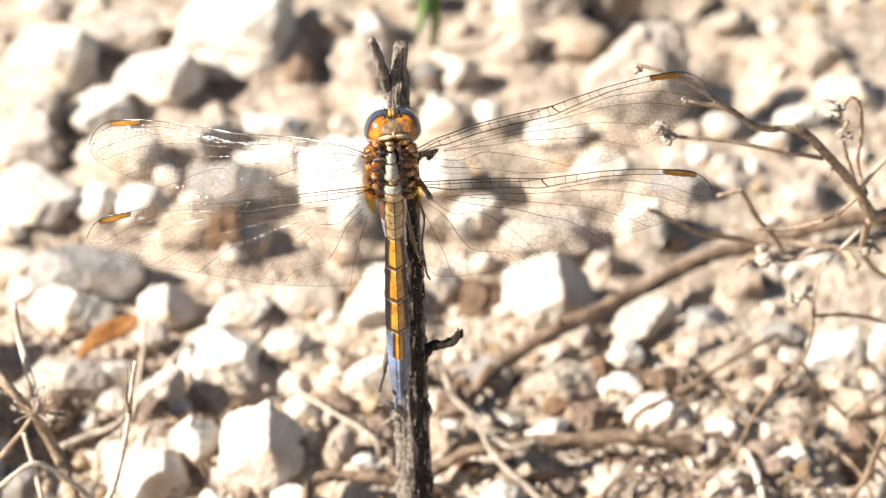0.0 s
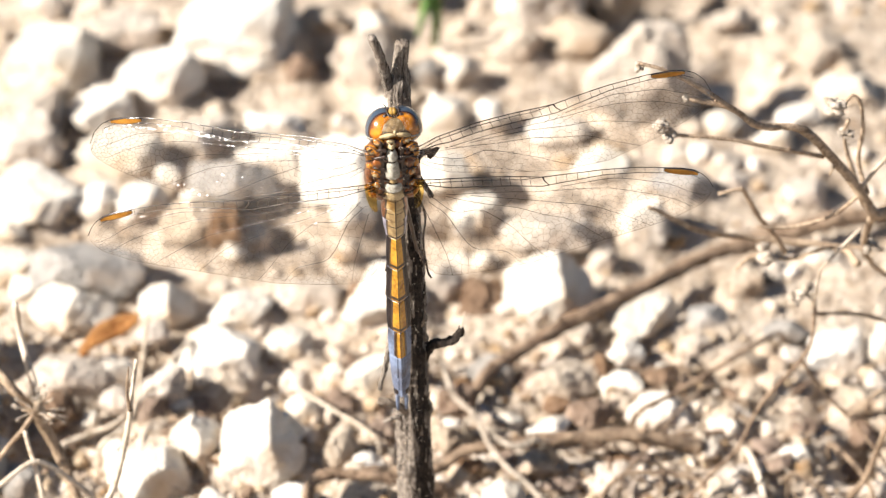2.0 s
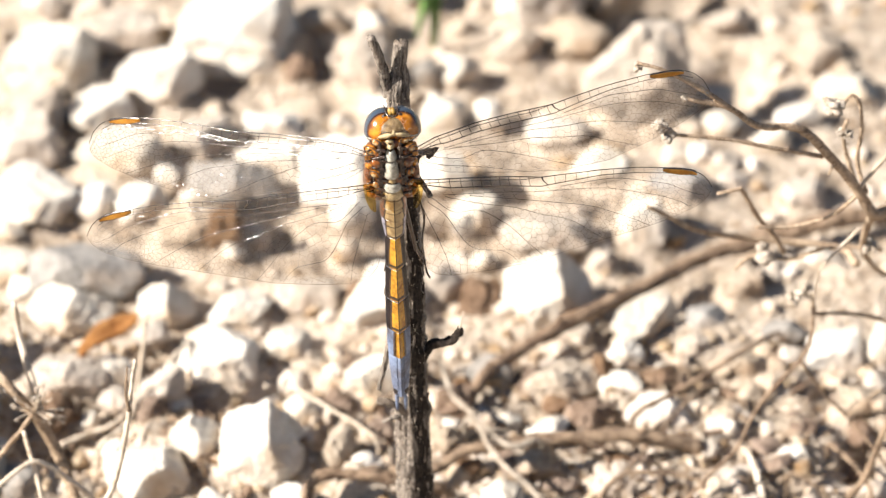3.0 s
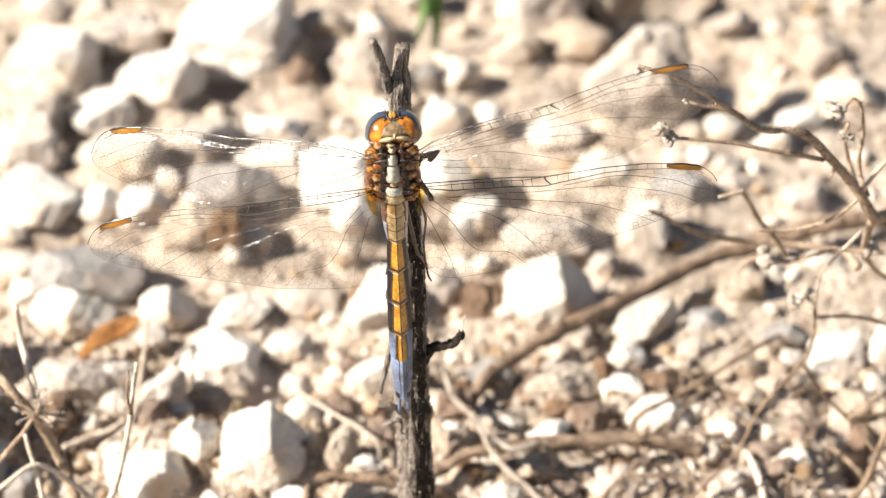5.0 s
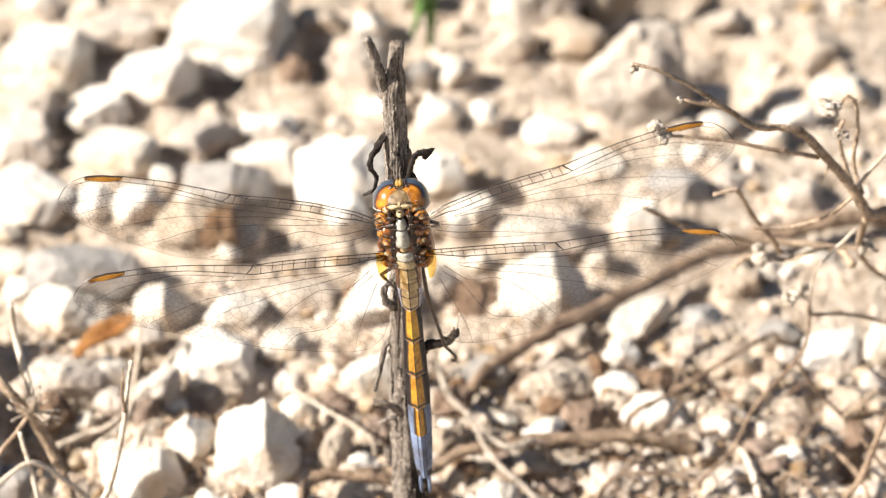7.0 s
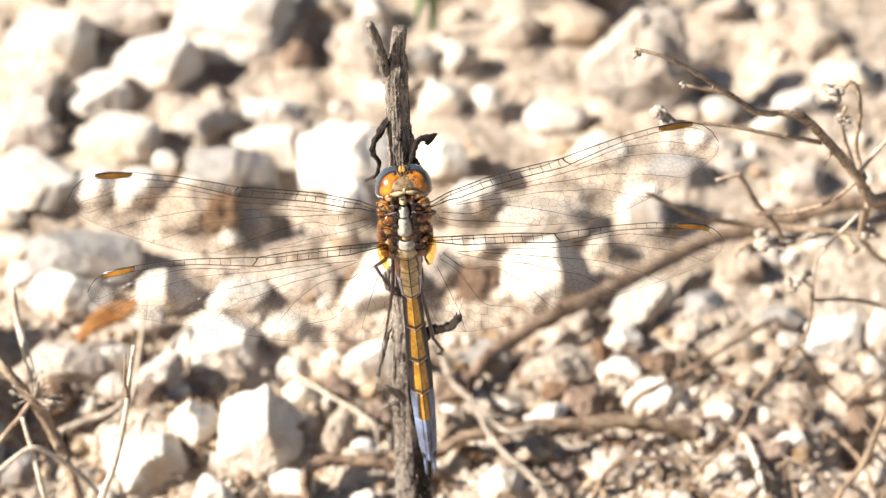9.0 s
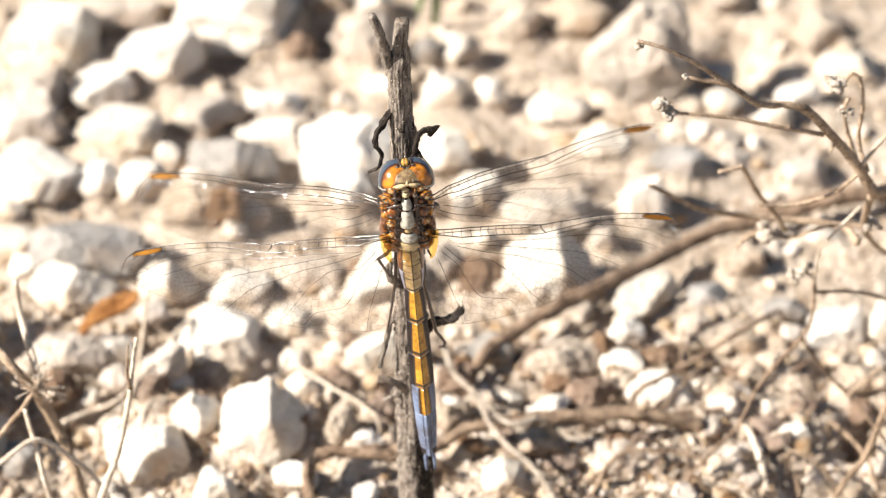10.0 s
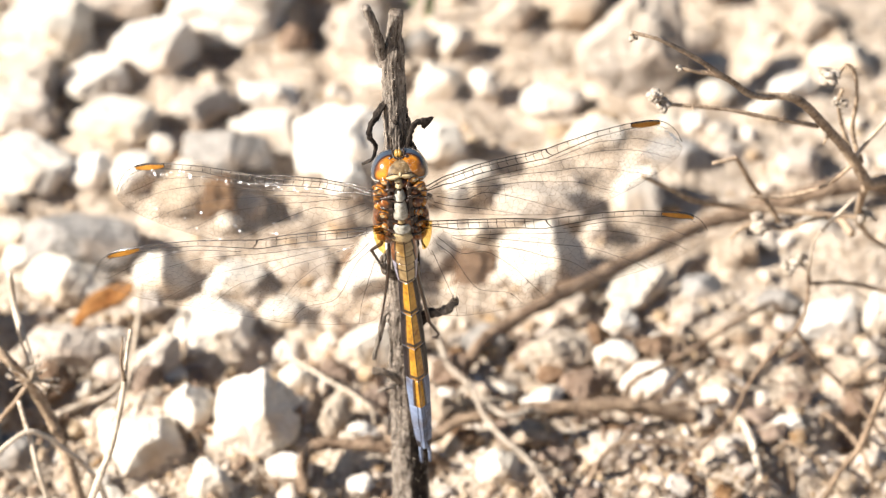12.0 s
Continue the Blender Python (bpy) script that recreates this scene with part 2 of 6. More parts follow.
def bend(pts, steps=6):
    """A smooth line through the points."""
    p = [Vector(q) for q in pts]
    p = [p[0] * 2 - p[1]] + p + [p[-1] * 2 - p[-2]]
    out = []
    for i in range(1, len(p) - 2):
        for k in range(steps):
            t = k / steps
            a, b, c, d = p[i - 1:i + 3]
            out.append(0.5 * (2 * b + (c - a) * t + (2 * a - 5 * b + 4 * c - d) * t * t + (3 * b - a - 3 * c + d) * t ** 3))
    out.append(p[-2])
    return out


def taper(r0, r1, n, power=1.0):
    return [r0 + (r1 - r0) * (i / max(1, n - 1)) ** power for i in range(n)]


# ---- stones ----
def ico(level):
    bm = bmesh.new()
    bmesh.ops.create_icosphere(bm, subdivisions=level, radius=1.0)
    v = [q.co.copy() for q in bm.verts]
    f = [tuple(w.index for w in q.verts) for q in bm.faces]
    bm.free()
    return v, f


STONES = []
ICO = {k: ico(k) for k in (2, 3, 4, 5)}


def rock_shape(rnd, level, size, sharp=26.0, planes=7, rough=0.03, faces=()):
    """A broken stone: a ball cut by planes, its edges worn round, its faces a little uneven, brought to its size."""
    cuts = [(Vector(d).normalized(), h) for d, h in faces]
    if not faces:
        for d, lo, hi in (((-0.7, -0.15, 0.65), 0.55, 0.8), ((0.85, -0.15, 0.4), 0.5, 0.8), ((0.05, -0.95, 0.3), 0.55, 0.85), ((0, 0.15, 1), 0.5, 0.8)):
            cuts.append(((Vector(d) + Vector((rnd.gauss(0, 0.33), rnd.gauss(0, 0.33), rnd.gauss(0, 0.25)))).normalized(), rnd.uniform(lo, hi)))
    for _ in range(planes):
        d = Vector((rnd.gauss(0, 1), rnd.gauss(0, 1), rnd.gauss(0, 1))).normalized()
        cuts.append((d, rnd.uniform(0.6, 0.95) if not faces else rnd.uniform(0.66, 0.95)))
    off = Vector((rnd.uniform(0, 50), rnd.uniform(0, 50), rnd.uniform(0, 50)))
    ball = np.array([tuple(v) for v in ICO[level][0]])
    nrm, hgt = np.array([tuple(c[0]) for c in cuts]), np.array([c[1] for c in cuts])
    c = np.clip(ball @ nrm.T, 0.0, None) / hgt
    r = (1 + (c ** sharp).sum(1)) ** (-1 / sharp)
    bumps = np.array([2.6 * noise.noise(v * 2.3 + off) + 1.2 * noise.noise(v * 6 + off) + 0.8 * noise.noise(v * 13 + off) + 0.5 * abs(noise.noise(v * 25 + off)) for v in ICO[level][0]])
    pts = ball * (r * (1 + rough * bumps))[:, None]
    lo, hi = pts.min(0), pts.max(0)
    pts = (pts - (lo + hi) / 2) / (hi - lo) * np.array(size)
    return [Vector(q) for q in pts]


def stone(x, y, w, d, h, turn, seed, mat=None, label="", faces=()):
    rnd = random.Random(seed * 77 + 5)
    g = Geo()
    level = 5 if w > 5.5 else 4
    g.v = rock_shape(rnd, level, (w, d, h), rnd.uniform(45, 110), rnd.randint(5, 9), 0.12 if mat is M_CLOD else (0.05 if mat is M_STONE_TAN else 0.033), faces)
    g.f = ICO[level][1]
    g.m = [0] * len(g.f)
    mat = mat or M_STONE
    STONES.append((x, y, w, d, h))
    ob = new("stone", g.mesh("stone", mat))
    ob.matrix_basis = Matrix.LocRotScale(Vector((x, y, h * 0.28)) * MM, Euler((0, 0, radians(turn))), None)
    if not label:
        label = {"limestone": "sun-bleached white limestone piece lying on dry soil",
                 "tan_stone": "dusty tan stone half buried in dry soil",
                 "brown_clod": "crumbly dark brown clod of earth on dry soil",
                 "grey_stone": "weathered grey stone lying on dry soil"}[mat.name]
    return tagged(ob, label, "stone", "stones on the ground")

stone(-45.9, 97.7, 11.8, 10.0, 9.1, -5, 1, faces=(((-0.3, 0.1, 0.95), 0.55), ((0.95, -0.25, 0.15), 0.6), ((-0.35, -0.92, 0.15), 0.6), ((-0.95, 0.2, 0.2), 0.7), ((0.4, -0.5, 0.75), 0.7)))
stone(-47.5, 89.7, 7.7, 6.5, 6.2, -1, 2, M_STONE_TAN, faces=(((-0.3, 0.1, 0.95), 0.55), ((0.95, -0.25, 0.15), 0.6), ((-0.35, -0.92, 0.15), 0.6), ((-0.95, 0.2, 0.2), 0.7), ((0.4, -0.5, 0.75), 0.7)))
stone(-33.2, 95.9, 10.1, 8.6, 7.2, -14, 3, faces=(((-0.3, 0.1, 0.95), 0.55), ((0.95, -0.25, 0.15), 0.6), ((-0.35, -0.92, 0.15), 0.6), ((-0.95, 0.2, 0.2), 0.7), ((0.4, -0.5, 0.75), 0.7)))
stone(-24.4, 104.8, 15.8, 13.1, 7.9, 5, 4, faces=(((-0.3, 0.1, 0.95), 0.55), ((0.95, -0.25, 0.15), 0.6), ((-0.35, -0.92, 0.15), 0.6), ((-0.95, 0.2, 0.2), 0.7), ((0.4, -0.5, 0.75), 0.7)))
stone(-39.6, 90.7, 8.0, 6.8, 4.9, 10, 5, faces=(((-0.45, 0.1, 0.9), 0.4), ((0.35, -0.85, 0.35), 0.4), ((0.95, 0.1, 0.2), 0.6)))
stone(-47.7, 83.4, 8.0, 6.8, 7.1, -11, 6, M_STONE_TAN, faces=(((-0.1, -0.25, 0.97), 0.4), ((0.3, -0.9, 0.3), 0.5), ((0.9, -0.2, 0.3), 0.7), ((-0.8, -0.4, 0.4), 0.7)))
stone(-37.3, 82.4, 10.6, 6.0, 5.3, -15, 7, faces=(((-0.3, 0.1, 0.95), 0.55), ((0.95, -0.25, 0.15), 0.6), ((-0.35, -0.92, 0.15), 0.6), ((-0.95, 0.2, 0.2), 0.7), ((0.4, -0.5, 0.75), 0.7)))
stone(-31.5, 78.1, 3.8, 3.2, 3.7, -16, 8)
stone(-46.6, 73.4, 10.5, 9.0, 6.0, -19, 9)
stone(-39.7, 73.4, 5.6, 4.8, 4.5, 5, 10)
stone(-34.2, 73.1, 6.3, 5.3, 5.2, 15, 11)
stone(-24.0, 75.5, 10.9, 7.0, 7.0, -2, 12, M_STONE_GREY, faces=(((-0.55, -0.35, 0.75), 0.42), ((0.6, -0.4, 0.7), 0.42), ((0.1, 0.8, 0.6), 0.5), ((0.0, -0.97, 0.2), 0.7)))
stone(-20.0, 81.2, 8.6, 5.9, 4.3, -17, 13, faces=(((-0.45, 0.1, 0.9), 0.4), ((0.35, -0.85, 0.35), 0.4), ((0.95, 0.1, 0.2), 0.6)))
stone(-11.0, 76.3, 11.4, 8.6, 9.4, -6, 14, faces=(((-0.35, -0.1, 0.93), 0.55), ((-0.3, -0.75, 0.6), 0.62), ((0.55, -0.5, 0.67), 0.72), ((-0.85, -0.3, 0.42), 0.75)))
stone(-10.3, 70.4, 5.0, 4.4, 5.6, 13, 15)
stone(-27.6, 84.8, 8.0, 6.8, 5.4, 14, 16, M_STONE_TAN)
stone(-19.4, 88.1, 7.7, 4.3, 3.8, 3, 17)
stone(-27.8, 68.3, 9.2, 7.8, 6.3, -3, 18, M_STONE_TAN)
stone(-38.1, 105.2, 10.9, 7.1, 5.4, -9, 19, M_STONE_TAN)
stone(-49.6, 69.2, 4.6, 3.8, 2.3, -14, 20)
stone(-39.9, 59.8, 13.7, 7.7, 6.8, -4, 21, M_STONE_GREY)
stone(-48.1, 61.7, 7.5, 4.2, 3.7, -7, 22)
stone(-41.6, 53.9, 9.7, 7.8, 4.8, -19, 23, faces=(((-0.62, -0.35, 0.7), 0.5), ((0.8, -0.25, 0.5), 0.42), ((0.1, 0.85, 0.5), 0.5), ((-0.25, -0.95, 0.1), 0.75), ((0.6, -0.8, 0.1), 0.75)))
stone(-30.9, 54.6, 6.5, 5.5, 5.0, -4, 24, faces=(((-0.62, -0.35, 0.7), 0.5), ((0.8, -0.25, 0.5), 0.42), ((0.1, 0.85, 0.5), 0.5), ((-0.25, -0.95, 0.1), 0.75), ((0.6, -0.8, 0.1), 0.75)))
stone(-22.7, 53.9, 7.1, 5.1, 3.5, -3, 25)
stone(-15.4, 56.5, 7.8, 5.4, 3.9, -8, 26, M_STONE_TAN)
stone(-25.8, 48.2, 6.1, 4.9, 3.0, -10, 27)
stone(-24.9, 44.3, 9.2, 7.6, 5.1, -1, 28, None, faces=(((-0.1, -0.25, 0.97), 0.4), ((0.3, -0.9, 0.3), 0.5), ((0.9, -0.2, 0.3), 0.7), ((-0.8, -0.4, 0.4), 0.7)))
stone(-17.3, 47.7, 5.5, 4.6, 3.3, -2, 29)
stone(-36.9, 43.3, 6.1, 4.9, 3.0, 20, 30)
stone(-32.5, 49.6, 4.2, 3.5, 3.2, 3, 31, M_STONE_TAN)
stone(-41.5, 42.0, 9.4, 7.2, 4.6, -15, 32, M_STONE_TAN)
stone(-38.9, 34.3, 2.5, 2.2, 2.9, 18, 33)
stone(-19.6, 27.5, 9.7, 8.2, 12.1, 1, 34, faces=(((-0.62, -0.35, 0.7), 0.5), ((0.8, -0.25, 0.5), 0.42), ((0.1, 0.85, 0.5), 0.5), ((-0.25, -0.95, 0.1), 0.75), ((0.6, -0.8, 0.1), 0.75)))
stone(-26.8, 29.0, 6.0, 5.1, 7.5, 4, 35)
stone(-32.4, 24.2, 9.4, 8.0, 6.1, 12, 36)
stone(-15.1, 36.3, 5.1, 4.3, 4.5, -5, 37)
stone(-31.0, 38.3, 5.7, 4.9, 6.7, -9, 38, M_STONE_TAN)
stone(-45.8, 23.4, 6.9, 5.8, 5.0, -5, 39, M_STONE_GREY)
stone(-8.3, 107.8, 4.4, 3.7, 4.0, 10, 40)
stone(-8.6, 97.0, 6.6, 5.6, 11.0, -3, 41, M_STONE_TAN)
stone(-6.5, 91.6, 5.4, 3.2, 2.7, -15, 42)
stone(1.9, 97.8, 5.1, 4.3, 5.3, 15, 43)
stone(0.2, 89.9, 5.6, 4.7, 5.4, -1, 44)
stone(5.4, 89.7, 3.5, 3.0, 4.3, -20, 45)
stone(-2.3, 97.3, 4.5, 3.8, 5.6, -2, 46, M_STONE_GREY)
stone(-0.3, 77.3, 7.2, 5.6, 6.6, 4, 47, faces=(((-0.6, -0.35, 0.72), 0.6), ((0.35, -0.6, 0.72), 0.7), ((0.0, 0.3, 0.95), 0.66), ((0.95, 0.0, 0.2), 0.75)))
stone(3.8, 70.5, 6.2, 5.3, 5.2, -1, 48)
stone(8.7, 102.5, 6.2, 5.3, 6.5, 12, 49, M_STONE_TAN)
stone(15.8, 103.9, 8.5, 7.2, 5.6, -8, 50, M_STONE_TAN)
stone(22.4, 91.8, 13.4, 8.5, 16.5, 4, 51, M_STONE_TAN, faces=(((1.0, 0.2, 0.05), 0.8), ((-0.3, -0.75, 0.6), 0.5), ((-0.6, 0.1, 0.8), 0.55), ((-0.2, 0.8, 0.5), 0.6)))
stone(13.3, 87.5, 7.7, 4.6, 3.8, 7, 52)
stone(11.8, 54.8, 10.8, 8.6, 11.0, 14, 53, faces=(((-0.5, -0.45, 0.74), 0.5), ((0.82, -0.3, 0.45), 0.42), ((0.1, 0.85, 0.5), 0.5), ((-0.3, -0.95, 0.0), 0.75), ((-0.95, 0.0, 0.3), 0.7)))
stone(-6.4, 54.5, 10.0, 8.5, 6.3, -2, 54)
stone(-0.0, 57.2, 5.0, 4.2, 6.2, 7, 55, M_STONE_TAN)
# a grey-brown stone in shade; the dark clod colour stands in for that shade
stone(4.4, 54.6, 6.6, 5.2, 5.6, 8, 56, M_CLOD)
stone(4.5, 63.2, 3.3, 2.6, 2.4, 12, 138)
stone(-7.6, 40.8, 6.4, 5.4, 7.1, -10, 57, faces=(((-0.45, 0.1, 0.9), 0.4), ((0.35, -0.85, 0.35), 0.4), ((0.95, 0.1, 0.2), 0.6)))
stone(-11.6, 43.2, 3.0, 2.5, 2.8, -6, 58)
stone(11.7, 66.7, 10.8, 6.1, 5.4, -1, 59, M_STONE_TAN)
stone(18.0, 80.1, 6.8, 5.1, 3.4, -4, 60)
stone(22.7, 68.8, 5.7, 4.9, 7.1, -18, 61, faces=(((-0.45, 0.1, 0.9), 0.4), ((0.35, -0.85, 0.35), 0.4), ((0.95, 0.1, 0.2), 0.6)))
stone(26.9, 76.7, 8.1, 4.5, 4.0, -15, 62, M_STONE_GREY)
stone(32.2, 88.7, 4.8, 4.1, 3.2, -18, 63)
stone(38.0, 86.1, 4.8, 4.1, 3.0, 9, 64)
stone(26.7, 82.9, 3.6, 3.0, 2.4, 20, 65)
stone(29.5, 82.8, 3.1, 2.7, 2.7, -3, 66)
stone(41.1, 90.0, 5.5, 3.1, 2.7, 13, 67)
stone(12.9, 40.7, 9.0, 6.2, 4.5, 14, 68, M_STONE_TAN)
stone(7.1, 34.7, 3.4, 2.6, 1.7, 10, 69)
stone(0.4, 30.5, 6.4, 5.5, 5.3, 1, 70, M_STONE_TAN)
stone(20.3, 46.5, 4.2, 3.4, 2.8, -11, 71)
stone(24.3, 43.5, 2.4, 2.0, 2.1, -8, 72)
stone(19.8, 40.4, 5.6, 3.8, 3.2, -16, 73)
stone(23.8, 41.8, 4.2, 3.2, 3.2, 9, 140, M_CLOD)
stone(22.5, 52.0, 8.4, 4.6, 4.4, 41, 141, faces=(((-0.4, -0.25, 0.88), 0.42), ((0.3, -0.9, 0.3), 0.7)))
stone(27.9, 48.4, 3.7, 3.2, 2.4, 6, 74, M_STONE_TAN)
stone(29.6, 52.9, 4.8, 4.1, 2.5, -8, 75, M_STONE_GREY)
stone(43.6, 46.4, 7.7, 5.6, 3.8, 20, 77, faces=(((-0.3, 0.1, 0.95), 0.55), ((0.95, -0.25, 0.15), 0.6), ((-0.35, -0.92, 0.15), 0.6), ((-0.95, 0.2, 0.2), 0.7), ((0.4, -0.5, 0.75), 0.7)))
stone(49.3, 47.0, 5.1, 4.4, 4.8, 8, 78)
stone(38.0, 50.2, 5.6, 3.1, 2.8, -3, 79, M_STONE_GREY)
stone(23.8, 35.5, 7.9, 5.4, 4.0, -9, 80)
stone(37.5, 33.6, 5.1, 4.0, 2.5, 2, 81, M_STONE_TAN)
stone(37.0, 27.2, 7.4, 4.0, 3.4, 7, 82, faces=(((-0.45, 0.1, 0.9), 0.4), ((0.35, -0.85, 0.35), 0.4), ((0.95, 0.1, 0.2), 0.6)))
stone(33.3, 59.1, 5.6, 4.8, 3.5, 17, 83, M_STONE_TAN)
stone(42.6, 64.0, 4.0, 3.1, 2.0, 0, 84)
stone(11.6, 33.0, 5.2, 4.2, 2.6, 20, 85)
stone(44.1, 102.4, 6.8, 5.8, 4.0, 15, 86, M_STONE_TAN)
stone(47.1, 95.1, 8.1, 4.5, 4.0, -8, 87)
stone(33.4, 108.9, 6.1, 3.5, 3.1, 0, 88, M_STONE_TAN)
stone(-41.3, 110.0, 4.8, 4.1, 6.0, -14, 89, M_STONE_TAN)
stone(-47.4, 112.0, 4.8, 4.1, 5.2, -17, 90)
stone(-13.9, 108.9, 6.1, 3.5, 3.1, -6, 91, M_STONE_TAN)
stone(9.1, 113.0, 5.5, 4.3, 2.7, -3, 92)
stone(-2.9, 114.3, 5.5, 4.7, 3.7, 17, 93)
stone(-11.3, 28.0, 5.0, 4.3, 6.3, 19, 94, M_STONE_TAN)
stone(-8.2, 26.0, 6.3, 5.3, 3.7, -5, 95)
stone(-16.1, 21.0, 5.0, 4.2, 4.4, -13, 96)
stone(33.5, 44.7, 3.8, 3.3, 3.2, -9, 98, M_STONE_TAN)
stone(19.1, 24.8, 5.6, 4.8, 3.0, -2, 99, M_STONE_TAN)
stone(6.5, 21.0, 5.0, 4.2, 4.4, 9, 100)
stone(30.9, 22.9, 5.0, 4.3, 4.5, -19, 101, M_STONE_TAN)
stone(9.6, 27.3, 5.0, 4.0, 2.5, -18, 102, M_STONE_TAN)
stone(-24.5, 17.5, 5.0, 4.2, 6.2, 2, 103)
stone(25.3, 17.7, 5.2, 4.3, 3.2, -15, 104, M_CLOD)
stone(46.0, 38.3, 5.6, 4.7, 3.1, -2, 105, M_STONE_TAN)
stone(41.1, 75.7, 5.3, 4.2, 2.6, 0, 106, M_STONE_TAN)
stone(33.4, 78.5, 4.0, 3.4, 2.1, -19, 107, M_STONE_TAN)
# three tall stones out of view on the left, added to throw shade rightward
stone(-53.2, 44.8, 8.0, 6.8, 10.0, 0, 108)
stone(-52.2, 34.9, 7.0, 5.9, 11.0, -2, 109, M_STONE_GREY)
stone(-50.5, 23.8, 7.2, 6.1, 11.0, 0, 110, M_STONE_GREY)
stone(-6.9, 32.6, 4.1, 3.5, 4.0, -11, 111, M_CLOD)
stone(-16.7, 29.1, 4.1, 3.5, 5.1, 6, 112, M_CLOD)
stone(9.7, 41.6, 4.5, 3.8, 2.4, 19, 113, M_CLOD)
stone(1.4, 37.4, 5.0, 4.0, 4.2, 12, 139, M_CLOD)
stone(28.4, 29.0, 3.8, 3.2, 2.6, -16, 114, M_STONE_TAN)
stone(5.0, 42.4, 5.4, 4.2, 4.4, -2, 115, M_STONE_GREY)
stone(17.7, 42.8, 3.5, 3.0, 4.4, 19, 116, M_CLOD)
stone(-16.8, 98.3, 4.0, 3.4, 5.1, -8, 117, M_CLOD)
stone(-31.8, 35.8, 3.8, 3.2, 4.8, 8, 118, M_CLOD)
stone(-11.7, 37.9, 4.4, 3.8, 2.7, -2, 119, M_CLOD)
stone(-42.3, 34.7, 5.1, 4.3, 6.3, -12, 120, M_CLOD)
# one more unseen stone on the left, added for its shade
stone(-52.0, 31.3, 6.3, 5.4, 7.9, -4, 121)
# two tall stones, mostly out of view at the far edge, added to cast shade
stone(12.5, 110.0, 9.5, 7.0, 16.0, 4, 122, M_STONE_TAN)
stone(20.0, 111.5, 8.5, 6.0, 13.0, 18, 123, M_STONE_TAN)
stone(31.5, 94.6, 5.0, 2.9, 2.5, -10, 124, M_STONE_TAN)
stone(-10.8, 64.9, 3.3, 2.8, 3.5, 1, 125, M_STONE_TAN)
stone(18.0, 63.4, 3.9, 3.3, 2.6, 16, 126, M_STONE_TAN)
stone(-36.0, 37.9, 4.4, 3.8, 2.7, -20, 127, M_STONE_TAN)
stone(-21.4, 67.1, 3.9, 3.3, 3.2, 3, 128, M_STONE_TAN)
stone(-42.5, 51.6, 3.9, 3.3, 2.0, -18, 129, M_STONE_TAN)
stone(-30.2, 33.1, 4.4, 3.8, 2.7, 9, 130, M_STONE_TAN)
stone(-24.9, 66.7, 5.2, 4.4, 7.5, -10, 131, M_CLOD)
stone(16.5, 35.7, 5.1, 4.3, 3.5, 3, 132, M_CLOD)
stone(19.7, 27.2, 5.6, 3.6, 2.8, 3, 133, M_CLOD)
stone(7.0, 27.3, 4.7, 4.0, 2.5, -2, 134, M_CLOD)
stone(12.9, 23.8, 4.4, 2.5, 2.2, 16, 135, M_CLOD)
stone(-3.3, 24.2, 3.8, 3.2, 2.0, -14, 136, M_CLOD)
stone(3.1, 69.4, 4.3, 3.6, 4.6, 8, 137, M_STONE_GREY)

# ---- ground ----
# hollows between the stones: x, y, half width, half depth, how deep
PITS = [(-19.5, 69.7, 3.4, 3.3, 4.4), (-14.9, 102.7, 2.1, 4.5, 3.3), (34.2, 99.4, 4.5, 4.6, 5.4), (6.4, 77.5, 4.6, 1.8, 5.4), (14.8, 63.0, 2.0, 3.3, 3.2), (30.0, 55.8, 2.2, 3.2, 3.4), (16.1, 88.8, 1.4, 2.1, 2.7), (26.0, 77.1, 2.0, 1.4, 3.2), (26.6, 115.5, 6.4, 3.0, 6.5), (-41.7, 99.9, 1.7, 2.8, 3.0), (-41.4, 86.2, 1.4, 2.2, 2.7), (-25.7, 98.2, 3.1, 2.3, 4.2), (2.4, 37.4, 2.5, 3.7, 3.6), (10.2, 36.2, 2.8, 2.4, 3.9), (5.1, 57.4, 2.3, 3.8, 3.5), (45.7, 29.6, 2.9, 3.7, 3.9), (-12.0, 31.1, 1.9, 3.2, 3.2), (0.7, 71.3, 2.4, 2.2, 3.5), (16.0, 41.3, 2.6, 2.7, 3.7)]


def ground_height(x, y):
    """Height in millimetres of the stony soil at x, y millimetres."""
    q = Vector((x, y, 0))
    # the soil is flatter where fewer stones lie
    flat = 1.0 - 0.55 * max(0.0, min(1.0, (y - 40 - 8 * (x < 0)) / 8))
    h = 1.5 * noise.noise(q / 22 + Vector((3.3, 1.2, 0))) + flat * (2.3 * noise.noise(q / 7.0) + 1.3 * abs(noise.noise(q / 4.2)) + 0.8 * abs(noise.noise(q / 1.9))) + 0.35 * noise.noise(q / 0.9) + 0.3 * abs(noise.noise(q / 0.55)) - 0.8
    h -= 5.5 * math.exp(-(((x + 41) / 5.5) ** 2 + ((y - 31) / 4.5) ** 2))
    for px, py, rx, ry, deep in PITS:
        r = ((x - px) / rx) ** 2 + ((y - py) / ry) ** 2
        if r < 6:
            h -= deep * math.exp(-r * r * 1.2)
    return h * max(0.0, min(1.0, (700 - q.length) / 400)) + (0 if q.length < 700 else 25 * noise.noise(q / 900))


def soil_height(x, y):
    """Ground height with the soil banked up a little round the stones."""
    a = np.array(STONES)
    r = np.sqrt(((x - a[:, 0]) / (0.5 * a[:, 2])) ** 2 + ((y - a[:, 1]) / (0.5 * a[:, 3])) ** 2)
    k = np.clip((1.55 - r) / 0.75, 0, 1)
    return ground_height(x, y) + float((k * k * (3 - 2 * k) * np.minimum(0.17 * a[:, 4], 1.3)).max())


